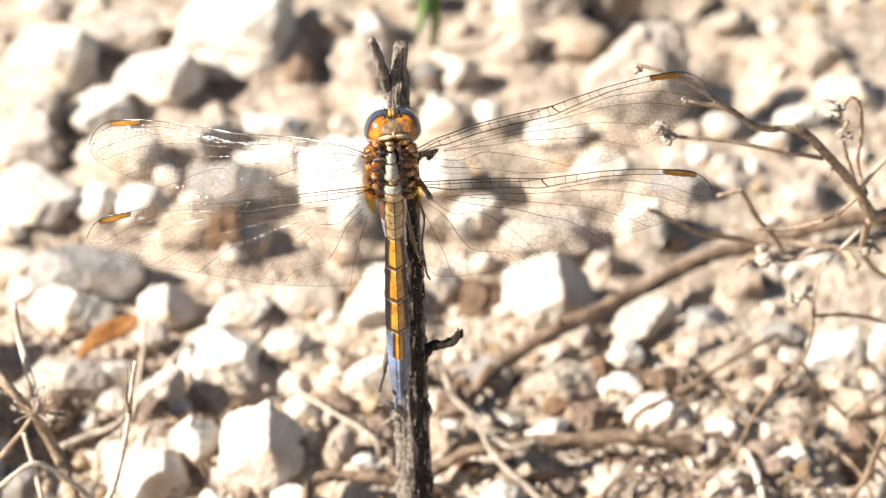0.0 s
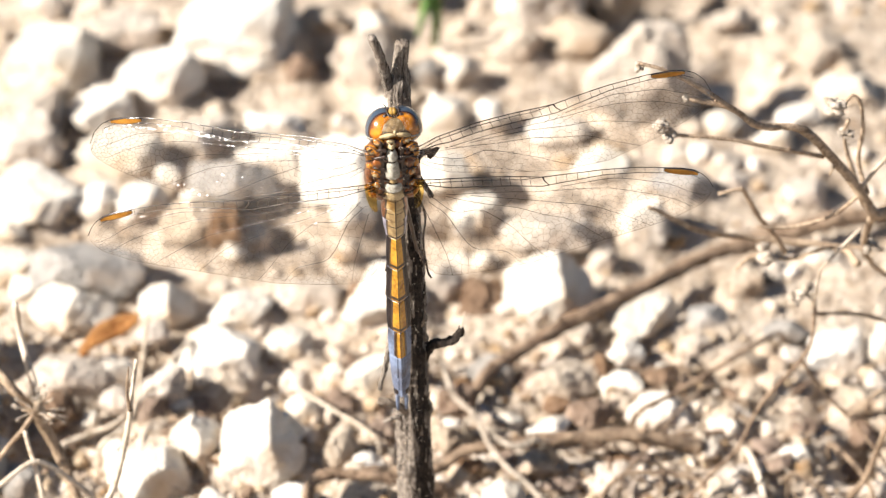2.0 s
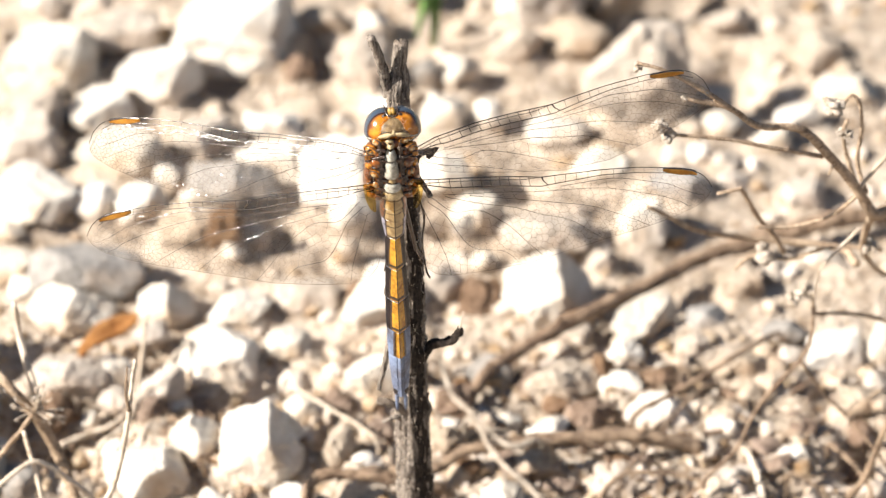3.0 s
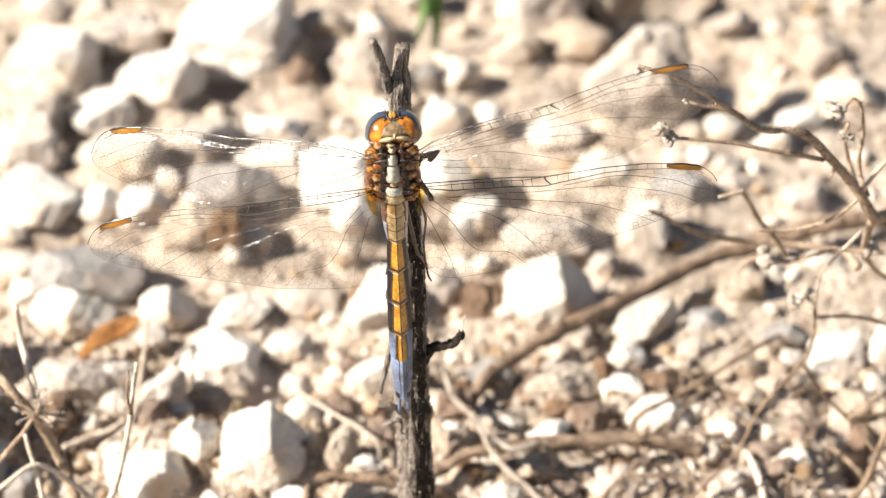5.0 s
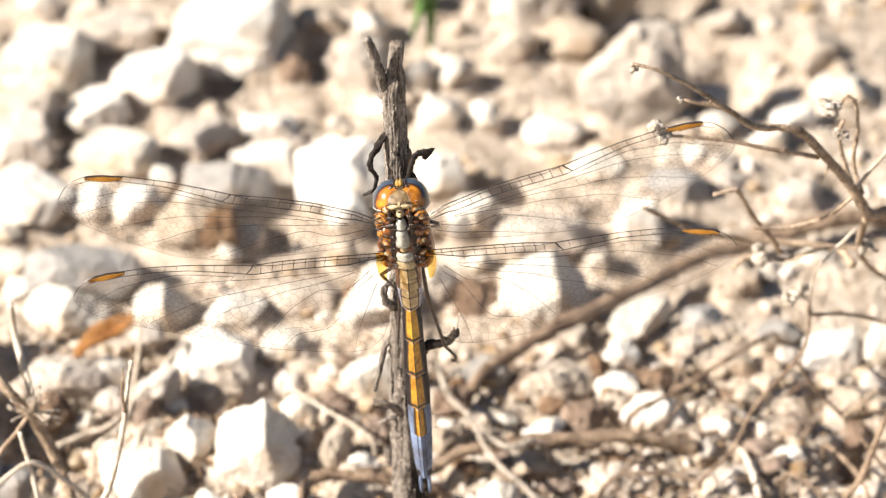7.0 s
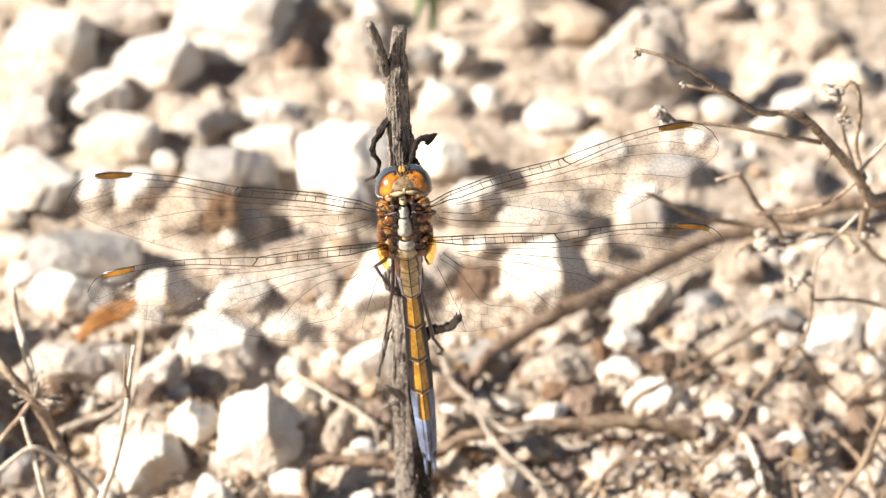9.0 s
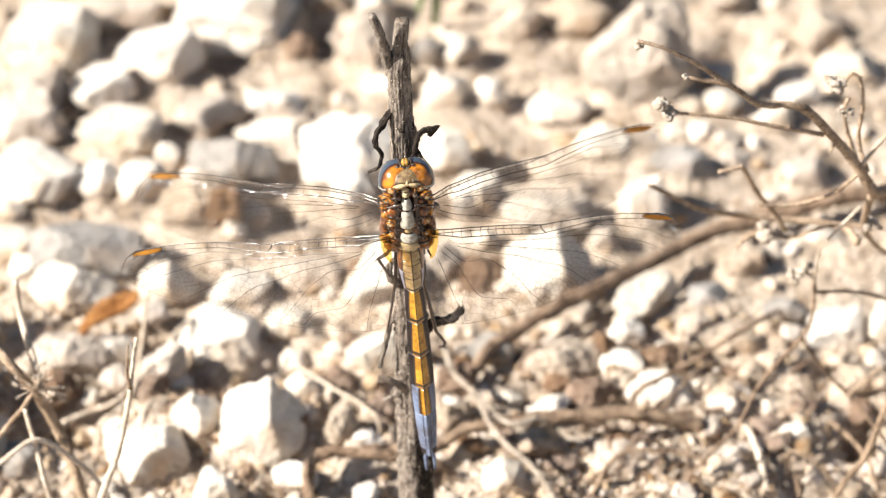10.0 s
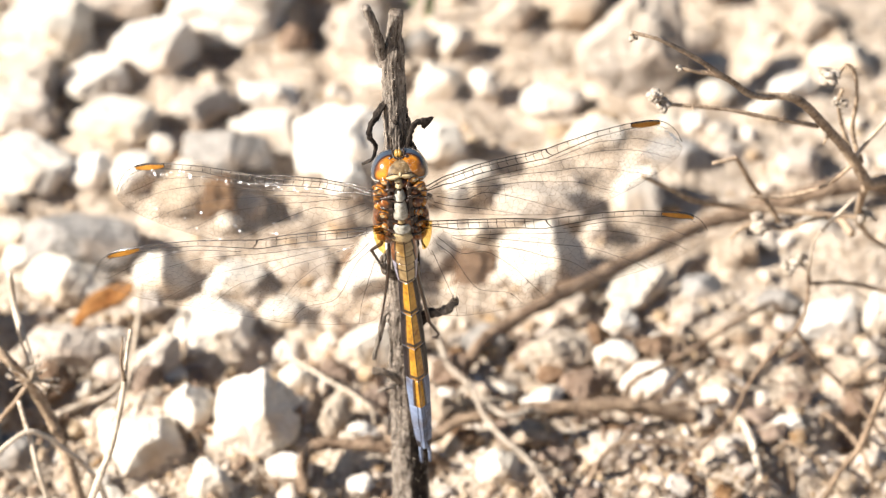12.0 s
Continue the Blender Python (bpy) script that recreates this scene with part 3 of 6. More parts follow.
def steps_axis(lo, hi, fine):
    inner = list(np.arange(lo, hi + 0.01, fine))
    out, s = [], fine
    e = hi
    while e < 60000:
        s *= 1.45
        e += s
        out.append(e)
    back, s, e = [], fine, lo
    while e > -60000:
        s *= 1.45
        e -= s
        back.append(e)
    return back[::-1] + inner + out


def build_ground():
    g = Geo()
    xs, ys = steps_axis(-54, 54, 0.36), steps_axis(8, 124, 0.36)
    for y in ys:
        for x in xs:
            g.v.append(Vector((x, y, soil_height(x, y) if abs(x) < 80 and -20 < y < 170 else ground_height(x, y))))
    n = len(xs)
    for j in range(len(ys) - 1):
        for i in range(n - 1):
            g.f.append((j * n + i, j * n + i + 1, (j + 1) * n + i + 1, (j + 1) * n + i))
    g.m = [0] * len(g.f)
    me = bpy.data.meshes.new("ground")
    me.from_pydata([v * MM for v in g.v], [], g.f)
    me.materials.append(M_SOIL)
    me.polygons.foreach_set("use_smooth", [True] * len(g.f))
    ob = new("ground", me)
    tagged(ob, "dry pale brown stony soil in full sun", "ground", kind="structure")


build_ground()


def build_gravel():
    """Chips too many to count, strewn between the stones."""
    rnd = random.Random(9)
    vs, fs = [], []
    chips = []
    for k in range(12):
        g = Geo()
        g.v = rock_shape(rnd, 3, (rnd.uniform(0.85, 1.3), rnd.uniform(0.8, 1.2), rnd.uniform(0.5, 0.9)), 22, 5, 0.08)
        g.f = ICO[3][1]
        g.m = [0] * len(g.f)
        mt = (M_STONE, M_STONE_TAN, M_STONE, M_STONE_TAN, M_CLOD, M_STONE_TAN)[k % 6]
        chips.append(g.mesh("stone_chip", mt))
    for i in range(6500):
        x, y = rnd.uniform(-66, 66), rnd.uniform(5, 150)
        w = 0.4 + 3.0 * rnd.random() ** 4.5
        turn = Euler((rnd.uniform(-0.3, 0.3), rnd.uniform(-0.3, 0.3), rnd.uniform(0, 6.28)))
        c = Vector((x, y, soil_height(x, y) + w * 0.12))
        if y > 50 and w > 0.7 and rnd.random() < 0.7:
            continue
        if w > 2.6 and abs(x) < 56 and 10 < y < 125:
            ob = new("stone_chip", chips[4 if x > 2 and y < 46 and i % 5 < 2 else i % 12 if x < 4 else (i % 6) * 2 + 1])
            ob.matrix_basis = Matrix.LocRotScale(c * MM, turn, Vector((w, w, w)))
            kind = ob.data.materials[0].name
            tagged(ob, {"limestone": "small white limestone chip lying on soil", "tan_stone": "small tan stone chip lying on soil"}.get(kind, "small crumbly brown clod lying on soil"),
                   "stone", "stone chips on the ground")
            continue
        level = 3 if w > 1.5 else 2
        sh = rock_shape(rnd, level, (w * rnd.uniform(0.8, 1.3), w * rnd.uniform(0.7, 1.2), w * rnd.uniform(0.5, 0.9)), 22, 5, 0.05)
        rot = turn.to_matrix()
        b = len(vs)
        vs += [(c + rot @ q) * MM for q in sh]
        fs += [(p + b, q + b, r + b) for p, q, r in ICO[level][1]]
    # fine crumbs of earth and stone
    small = [(np.array([tuple(q) for q in rock_shape(rnd, 2, (1.0, rnd.uniform(0.7, 1.2), rnd.uniform(0.5, 0.9)), 40, 6, 0.1)]), ICO[2][1]) for _ in range(10)]
    for i in range(9000):
        x, y = rnd.uniform(-52, 52), 12 + 110 * rnd.random() ** 1.35
        w = 0.3 + 0.9 * rnd.random() ** 3
        if y > 50 and w > 0.5:
            continue
        pts, tris = small[i % 10]
        rot = np.array(Euler((rnd.uniform(-0.5, 0.5), rnd.uniform(-0.5, 0.5), rnd.uniform(0, 6.28))).to_matrix())
        b = len(vs)
        vs += [Vector(q) for q in ((pts @ rot.T) * w + (x, y, soil_height(x, y) + 0.15 * w)) * MM]
        fs += [(p + b, q + b, r + b) for p, q, r in tris]
    me = bpy.data.meshes.new("gravel")
    me.from_pydata(vs, [], fs)
    me.materials.append(M_GRAVEL)
    me.polygons.foreach_set("use_smooth", [True] * len(fs))
    tagged(new("gravel", me), "loose pale limestone chips and grit on dry soil", "gravel", kind="stuff")


build_gravel()

# ---- the dead stalk on which the dragonfly sits ----
def stalk_radius(z):
    return float(np.interp(z, [0, 17, 25, 33, 43, 51, 58, 66, 72, 74.5, 79], [2.2, 1.78, 1.68, 1.6, 1.48, 1.42, 1.34, 1.17, 1.1, 0.76, 0.66]))


def stalk_axis(z):
    return Vector((float(np.interp(z, [0, 17, 25, 33, 43, 51, 58.6, 65.7, 72, 78.5], [-2.6, -2.9, -3.0, -3.3, -3.4, -3.5, -3.9, -4.3, -4.48, -4.08])),
                   0.25 * math.sin(z * 0.13), z))


def build_stalk():
    st = thing("dead_stalk", "weathered grey-brown dead plant stalk with broken forked top", "stalk", at=(0, 0, 0))
    g, sides, zs = Geo(), 80, list(np.arange(-2.0, 78.0, 0.2))
    for z in zs:
        c, r = stalk_axis(z), stalk_radius(z)
        node = 0.22 * math.exp(-((z - 59.5) / 1.2) ** 2) + 0.25 * math.exp(-((z - 39) / 2.0) ** 2) + 0.2 * math.exp(-((z - 73) / 1.4) ** 2) \
            + 0.18 * math.exp(-((z - 31) / 1.5) ** 2)
        for k in range(sides):
            a = 2 * math.pi * k / sides + 0.012 * z
            d = Vector((math.cos(a), math.sin(a), 0))
            rib = noise.noise(Vector((d.x * 4.4, d.y * 4.4, z * 0.07)))
            fine = noise.noise(Vector((d.x * 15, d.y * 15, z * 0.3)))
            grit = noise.noise(Vector((d.x * 11, d.y * 11, z * 3.1)))
            cleft = -0.36 * math.exp(-((k / sides * 6.283 - 5.3) / 0.24) ** 2) * (0.6 + 0.6 * noise.noise(Vector((0, 3, z * 0.12))))
            rr = r * (1 + 0.12 * rib + 0.11 * fine + 0.11 * grit + cleft) + node * (0.6 + noise.noise(Vector((d.x * 2, d.y * 2, z * 0.8))))
            rr += 0.28 * max(0, noise.noise(Vector((d.x * 1.6, d.y * 1.6, z * 0.75 + 9))) - 0.12) * r
            g.v.append(c + d * rr + Vector((0, 0, 0.22 * noise.noise(Vector((d.x * 2, d.y * 2, 7))) if z > 77.6 else 0)))
    for j in range(len(zs) - 1):
        for k in range(sides):
            k2 = (k + 1) % sides
            g.f.append((j * sides + k, j * sides + k2, (j + 1) * sides + k2, (j + 1) * sides + k))
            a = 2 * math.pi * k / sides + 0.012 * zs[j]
            # strip turned from the sun: dark bark with its shade painted in
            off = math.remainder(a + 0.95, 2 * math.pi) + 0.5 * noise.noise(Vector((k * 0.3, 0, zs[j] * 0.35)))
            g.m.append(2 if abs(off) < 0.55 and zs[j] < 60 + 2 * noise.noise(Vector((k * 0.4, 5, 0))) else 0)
    top = (len(zs) - 1) * sides
    g.v.append(stalk_axis(77.6))
    for k in range(sides):
        g.f.append((top + k, top + (k + 1) % sides, len(g.v) - 1))
        g.m.append(1)
    part("stem", g, [M_BARK, M_CUT, M_DARK_FIBRE_AND_SHADE], st)

    def spur(name, pts, r0, r1, mat, label="", sides=12, wob=0.6):
        line = bend(pts, 12)
        part(name, Geo().tube(line, taper(r0, r1, len(line)), sides, 0, wob), mat, st, label)

    spur("fork", [(-5.2, 0.3, 70.9), (-5.6, -0.35, 73.05), (-6.0, -1.0, 75.4), (-6.5, -1.55, 77.65), (-7.1, -2.0, 79.75)], 0.58, 0.42, M_BARK, "short broken side shoot at the stalk's tip", 16, 0.3)
    spur("curled_leaf_stalk", [(-4.9, -0.2, 67.2), (-6.2, -0.8, 65.4), (-6.9, -1.2, 63.6), (-6.3, -1.0, 61.8), (-6.6, -1.0, 60.2), (-7.6, -0.6, 59.2)], 0.33, 0.12, M_DARK_FIBRE_AND_SHADE, wob=0.8)
    spur("dangling_strip", [(-4.6, -0.6, 40.9), (-5.5, -1.0, 40.1), (-5.9, -1.2, 38.0), (-6.6, -1.4, 34.6)], 0.3, 0.22, M_BARK, wob=0.7)
    spur("side_twig", [(-2.5, 0.0, 37.6), (-1.1, -0.6, 39.8), (0.6, -0.8, 40.4), (1.5, -0.8, 41.3), (1.75, -0.8, 42.2)], 0.55, 0.3, M_DARK_FIBRE_AND_SHADE, "dark broken side twig with curled tip")
    spur("side_twig", [(1.7, -0.8, 42.0), (1.85, -0.7, 43.0), (2.1, -0.6, 44.2)], 0.12, 0.03, M_TWIG_PALE)
    spur("stub", [(-3.4, -1.0, 30.9), (-4.2, -1.6, 32.1), (-5.4, -2.0, 33.3), (-6.8, -2.0, 33.6)], 0.34, 0.3, M_CUT)
    spur("stub", [(-3.7, -1.0, 30.4), (-4.9, -1.6, 31.1), (-6.2, -1.8, 30.6)], 0.3, 0.14, M_BARK)
    spur("bud_scar", [(-4.4, -0.9, 45.0), (-5.3, -1.5, 46.2), (-5.6, -1.6, 47.6), (-5.2, -1.4, 48.4), (-4.8, -1.3, 48.9)], 0.42, 0.25, M_BARK, wob=0.8)
    spur("spur", [(-3.2, -0.2, 62.3), (-2.2, -0.9, 61.1), (-1.2, -1.4, 59.5)], 0.3, 0.22, M_DARK_FIBRE_AND_SHADE)
    spur("loose_fibre", [(-2.7, -0.8, 59.2), (-1.9, -1.1, 57.0), (-2.1, -1.2, 53.7), (-1.7, -1.2, 50.1), (-1.3, -1.2, 49.0)], 0.12, 0.08, M_DARK_FIBRE_AND_SHADE, wob=0.6)
    # a curled dry leaf base
    rows, line = [], bend([(-3.3, -0.7, 60.8), (-2.8, -1.0, 63.0), (-2.4, -1.1, 64.6), (-1.6, -1.0, 64.9), (-0.9, -0.8, 64.5)], 6)
    for i, q in enumerate(line):
        d = (line[min(i + 1, len(line) - 1)] - line[max(i - 1, 0)]).normalized()
        side = d.cross(Vector((0, 1, 0))).normalized()
        w = (0.22 + 0.55 * (i / len(line)) ** 2) * (1 + 0.7 * noise.noise(q * 2.9))
        rows.append([q + side * w * math.cos(u) + Vector((0, -0.14 * math.sin(u) * (1.2 if u < 3.2 else 0.2), 0.1 * noise.noise(q + Vector((u, 0, 0)))))
                     for u in np.linspace(0, 2 * math.pi, 13)])
    part("leaf_base", Geo().sheet(rows), M_DARK_FIBRE_AND_SHADE, st, "dark curled remains of a leaf base")
    # peeling flakes of bark
    rnd = random.Random(3)
    for i in range(60):
        z = rnd.uniform(17, 66)
        a = rnd.choice((math.pi, 0, -math.pi / 2)) + rnd.gauss(0, 0.35)
        d = Vector((math.cos(a), min(0.3, math.sin(a)), 0)).normalized()
        q = stalk_axis(z) + d * stalk_radius(z) * 0.92
        n, w, out = rnd.uniform(0.7, 2.2), rnd.uniform(0.1, 0.26), rnd.uniform(0.05, 0.3)
        line = bend([q, q + d * out * 0.5 + Vector((0, 0, n * 0.5)), q + d * out + Vector((0, 0, n))], 4)
        part("bark_flake", Geo().tube(line, taper(w, w * 0.35, len(line)), 7, 0, 0.9), rnd.choice((M_BARK, M_DARK_FIBRE_AND_SHADE, M_DARK_FIBRE_AND_SHADE, M_CUT)), st)
    # fine fuzz
    g = Geo()
    for _ in range(90):
        z = rnd.uniform(18, 78)
        a = rnd.uniform(math.pi, 2 * math.pi) + rnd.choice((0, 0.5, -0.5))
        d = Vector((math.cos(a), math.sin(a), rnd.uniform(-0.5, 0.8)))
        q = stalk_axis(z) + Vector((d.x, d.y, 0)) * stalk_radius(z) * 0.95
        ln = rnd.uniform(0.4, 1.5)
        e = Vector((rnd.uniform(-0.4, 0.4), rnd.uniform(-0.3, 0.3), rnd.uniform(-0.5, 0.5)))
        g.tube([q, q + d * ln * 0.5 + e * 0.2, q + d * ln + e], [0.014, 0.011, 0.005], 3)
    part("fuzz", g, M_HAIR, st)
    g = Geo()
    for _ in range(330):
        z = rnd.uniform(16, 76)
        a = rnd.uniform(math.pi * 0.9, 2.1 * math.pi)
        q = stalk_axis(z) + Vector((math.cos(a), math.sin(a), 0)) * stalk_radius(z) * 1.04
        s = rnd.uniform(0.02, 0.085)
        g.ball(q, (s, s, s * 1.2), 0, seg=6, rings=4, lump=0.5, seed=z)
    part("clinging_grit", g, M_TWIG_PALE, st)


build_stalk()


# ---- dry twigs, straws and leaves ----
def stem_part(name, pts, r0, r1, mat, parent, label="", sides=9, wob=0.25, steps=7, knots=0):
    line = bend(pts, steps)
    g = Geo().tube(line, taper(r0, r1, len(line)), sides, 0, wob)
    rnd = random.Random(int(abs(pts[0][0] * 31 + pts[-1][2] * 17)))
    for _ in range(knots):
        i = rnd.randrange(1, len(line) - 1)
        r = r0 + (r1 - r0) * i / len(line)
        d = Vector((rnd.gauss(0, 1), rnd.gauss(0, 1), rnd.gauss(0, 1))).normalized()
        g.tube([line[i], line[i] + d * r * 1.3, line[i] + d * r * rnd.uniform(1.8, 3.4)], [r * 0.6, r * 0.4, r * 0.22], 6)
    return part(name, g, mat, parent, label)


def pod(parent, at, r, seed):
    """A withered flower head: a ragged cluster of dry scales."""
    rnd = random.Random(seed)
    g = Geo()
    for _ in range(11):
        d = Vector((rnd.gauss(0, 1), rnd.gauss(0, 1), rnd.gauss(0, 1))).normalized()
        q = Vector(at) + d * r * 0.55
        g.ball(q, (r * 0.5, r * 0.34, r * 0.55), 0, d.to_track_quat("Z", "Y").to_matrix(), 8, 6, 0.5, rnd.uniform(0, 9))
    part("seed_pod", g, M_POD, parent, "pale shrivelled seed head")


def build_shrub():
    sh = thing("dry_shrub", "leafless brown dry shrub with thin forked twigs and withered pods", "shrub", at=(0, 0, 0))
    T = M_STEM
    stem_part("stem", [(60, 27, -1), (56.0, 24, 22), (48.2, 20.0, 39.8), (44.8, 19.0, 41.7), (43.1, 18.0, 45.4), (40.0, 17.0, 50.5), (36.6, 16.0, 54.9), (32.2, 15.0, 56.1), (29.2, 14.0, 59.1), (24.8, 13.0, 61.0)], 0.8, 0.24, T, sh, "", 12, 0.3, 7, 9)
    stem_part("twig", [(29.6, 14.0, 58.8), (26.2, 13.0, 62.3), (22.7, 12.0, 65.2), (19.7, 12.0, 66.3)], 0.32, 0.16, T, sh, knots=3)
    stem_part("twig", [(39.2, 17.0, 50.6), (34.6, 16.0, 52.3), (29.3, 15.0, 54.3), (23.5, 14.0, 55.7)], 0.26, 0.18, T, sh, knots=2)
    stem_part("twig", [(43.1, 18.0, 45.6), (41.9, 19.0, 48.7), (41.3, 19.0, 52.0), (41.7, 19.0, 53.9)], 0.24, 0.2, T, sh, knots=2)
    stem_part("twig", [(44.0, 18.5, 44.6), (43.0, 20.0, 47.6), (43.3, 20.0, 52.0), (42.9, 20.0, 55.3), (42.0, 20.0, 56.2), (41.2, 20.0, 54.9)], 0.26, 0.16, T, sh, knots=2)
    stem_part("twig", [(43.1, 18.0, 45.6), (45.4, 19.0, 48.4), (47.7, 20.0, 50.5), (52, 21, 54)], 0.24, 0.16, M_TWIG_PALE, sh)
    stem_part("twig", [(43.0, 18.0, 44.8), (40.3, 18.0, 42.1), (36.2, 18.0, 40.6), (32.5, 17.0, 41.4)], 0.26, 0.17, T, sh, knots=2)
    stem_part("twig", [(44.8, 19.0, 41.7), (44.2, 22.0, 36.4), (44.6, 26.0, 31.0), (46.5, 30.0, 25.5), (50, 34, 20)], 0.42, 0.2, T, sh, "", 10, 0.3)
    stem_part("twig", [(36.0, 24.8, 32.0), (34.9, 24.0, 34.8), (32.9, 22.0, 39.0), (31.2, 20.0, 43.8), (30.6, 19.6, 44.3), (28.5, 19.0, 44.2)], 0.33, 0.2, T, sh, knots=1)
    stem_part("twig", [(44.0, 27.0, 28.6), (41.9, 30.0, 28.6), (32.8, 30.0, 29.8), (27.3, 27.0, 33.1), (24.2, 25.0, 36.3), (21.4, 24.0, 38.7)], 0.45, 0.22, T, sh, knots=3)
    stem_part("twig", [(39.2, 22.0, 26.9), (39.3, 20.0, 31.9), (40.0, 19.0, 35.0), (43.6, 20.5, 38.5)], 0.15, 0.17, M_TWIG_PALE, sh)
    stem_part("twig", [(39.2, 22.0, 27.2), (39.1, 22.0, 22.7), (38.0, 22.0, 19.6), (34.0, 24.0, 11.8), (31.4, 22.0, 7.1), (27.7, 20.0, 4.0), (25.4, 20.0, 0.2)], 0.19, 0.22, M_BRANCH, sh, knots=3)
    stem_part("twig", [(38.0, 22.0, 19.6), (40.2, 22.0, 15.7), (43.3, 22.0, 11.8), (45.8, 20.0, 9.6), (50, 18, 4)], 0.18, 0.2, M_BRANCH, sh)
    stem_part("twig", [(43.3, 22.0, 11.8), (45.1, 22.0, 13.8), (46.8, 22.0, 15.7)], 0.2, 0.14, T, sh)
    stem_part("twig", [(39.3, 22.0, 25.9), (44.2, 24.0, 24.2), (49.1, 24.0, 22.6)], 0.2, 0.24, T, sh)
    stem_part("twig", [(30.9, 25.0, 29.5), (32.9, 25.0, 31.4), (36.8, 25.0, 30.9), (40.9, 24.0, 33.3), (46.3, 24.0, 32.9)], 0.2, 0.24, T, sh, knots=3)
    for i, (q, r) in enumerate((((40.3, 20.0, 54.9), 1.25), ((23.0, 14.0, 55.5), 0.9), ((22.2, 14.0, 56.9), 0.85), ((19.7, 12.0, 65.8), 0.55),
                                ((34.0, 24.0, 32.4), 1.2), ((38.3, 22.0, 28.8), 1.1), ((37.0, 22.0, 28.0), 0.9), ((41.8, 19.0, 52.0), 0.6),
                                ((41.0, 19.0, 52.3), 0.5), ((24.6, 13.0, 61.0), 0.4), ((45, 23, 34), 0.9))):
        pod(sh, q, r, i)


build_shrub()


def fallen_twig(pts, r0, r1, mat, label, knots=3, name="fallen_twig", sides=10, wob=0.45, shreds=0):
    """A loose twig or straw on the stones; its object stands at its first point."""
    o = Vector(pts[0])
    line = [q - o for q in bend(pts, 9)]
    ob = new(name, Geo().tube(line, taper(r0, r1, len(line)), sides, 0, wob).mesh(name, mat))
    ob.location = o * MM
    rnd = random.Random(int(abs(o.x * 13 + o.y * 7)))
    for _ in range(knots):
        i = rnd.randrange(2, len(line) - 2)
        r = r0 + (r1 - r0) * i / len(line)
        d = Vector((rnd.gauss(0, 1), rnd.gauss(0, 1), rnd.gauss(0.3, 1))).normalized()
        part("knot", Geo().tube([line[i], line[i] + d * r * 1.2, line[i] + d * r * rnd.uniform(1.6, 2.8)], [r * 0.62, r * 0.45, r * 0.22], 7, 0, 0.4), mat, ob)
    for _ in range(shreds):
        i = rnd.randrange(2, len(line) - 2)
        d = (line[i + 1] - line[i]).normalized() + Vector((rnd.gauss(0, 0.35), rnd.gauss(0, 0.35), rnd.uniform(0, 0.5)))
        n = rnd.uniform(1.5, 4)
        part("shred", Geo().tube(bend([line[i], line[i] + d * n * 0.5, line[i] + d * n + Vector((0, 0, rnd.uniform(-0.6, 0.2)))], 4), taper(r0 * 0.45, r0 * 0.2, 9), 5, 0, 0.3), mat, ob)
    return tagged(ob, label, "twig" if name == "fallen_twig" else "straw", "dry litter")


BROWN, STRAW = "dry brown fallen twig lying over the stones", "bleached thin dry straw lying over the stones"
fallen_twig([(2.2, 37.2, 0.6), (3.5, 38.3, 2.2), (5.4, 41.3, 2.8), (11.0, 46.4, 3.1), (17.4, 51.8, 3.0), (23.3, 57.0, 2.3), (29.6, 62.1, 2.3), (34.7, 64.5, 2.3), (39.7, 66.1, 2.8), (44.9, 67.5, 3.4), (50, 69, 2.5), (56, 71, 0)],
            0.62, 1.05, M_BRANCH, "thick brown fallen branch lying across pale stones", 6, sides=14)
fallen_twig([(20.4, 33.0, 1.0), (21.4, 32.4, 4.0), (25.6, 35.2, 4.5), (31.4, 39.4, 5.5), (36.5, 45.2, 4.5), (38, 49, 0.5)], 0.34, 0.27, M_BRANCH, BROWN)
fallen_twig([(19.0, 21.6, 0.5), (19.3, 22.2, 3.0), (22.5, 27.9, 3.0), (26.3, 33.5, 4.0), (29.4, 37.1, 4.0), (31, 39, 0.8)], 0.2, 0.14, M_TWIG, BROWN, 1)
fallen_twig([(49, 17, 20), (47.0, 16.0, 15.2), (45.0, 16.0, 8.2), (42.7, 16.0, 4.2), (41, 15.5, 0)], 0.3, 0.4, M_TWIG, BROWN, 2)
fallen_twig([(-10.5, 24.1, 0.6), (-8.8, 24.1, 2.4), (-1.5, 23.6, 3.0), (2.8, 25.8, 4.0), (10.2, 26.7, 4.6), (16.9, 27.4, 4.6), (22.4, 28.2, 3.8), (28, 29.0, 1.6)], 0.5, 0.85, M_TWIG, BROWN, 5, sides=14)
fallen_twig([(-14.5, 17.5, 0.5), (-14.6, 19.2, 3.0), (-13.8, 20.6, 4.2), (-11.2, 21.2, 4.5), (-5.7, 21.0, 4.0), (-1.5, 21.7, 2.6), (1, 22, 0.6)], 0.62, 0.55, M_BRANCH, BROWN, 2, sides=14)
fallen_twig([(-0.2, 43.4, 0.4), (-0.2, 42.6, 3.0), (1.0, 35.4, 4.0), (3.4, 29.4, 5.6), (5.8, 22.6, 5.6), (10.1, 18.2, 4.0), (13.1, 14.4, 0.6)], 0.26, 0.38, M_TWIG_GREY, STRAW, 1, "fallen_straw", shreds=16)
fallen_twig([(2.4, 30.2, 0.6), (2.8, 29.8, 5.0), (7.1, 24.6, 5.6), (10.8, 26.7, 4.6), (12, 27.6, 0.8)], 0.3, 0.36, M_TWIG_GREY, STRAW, 1, "fallen_straw", shreds=12)
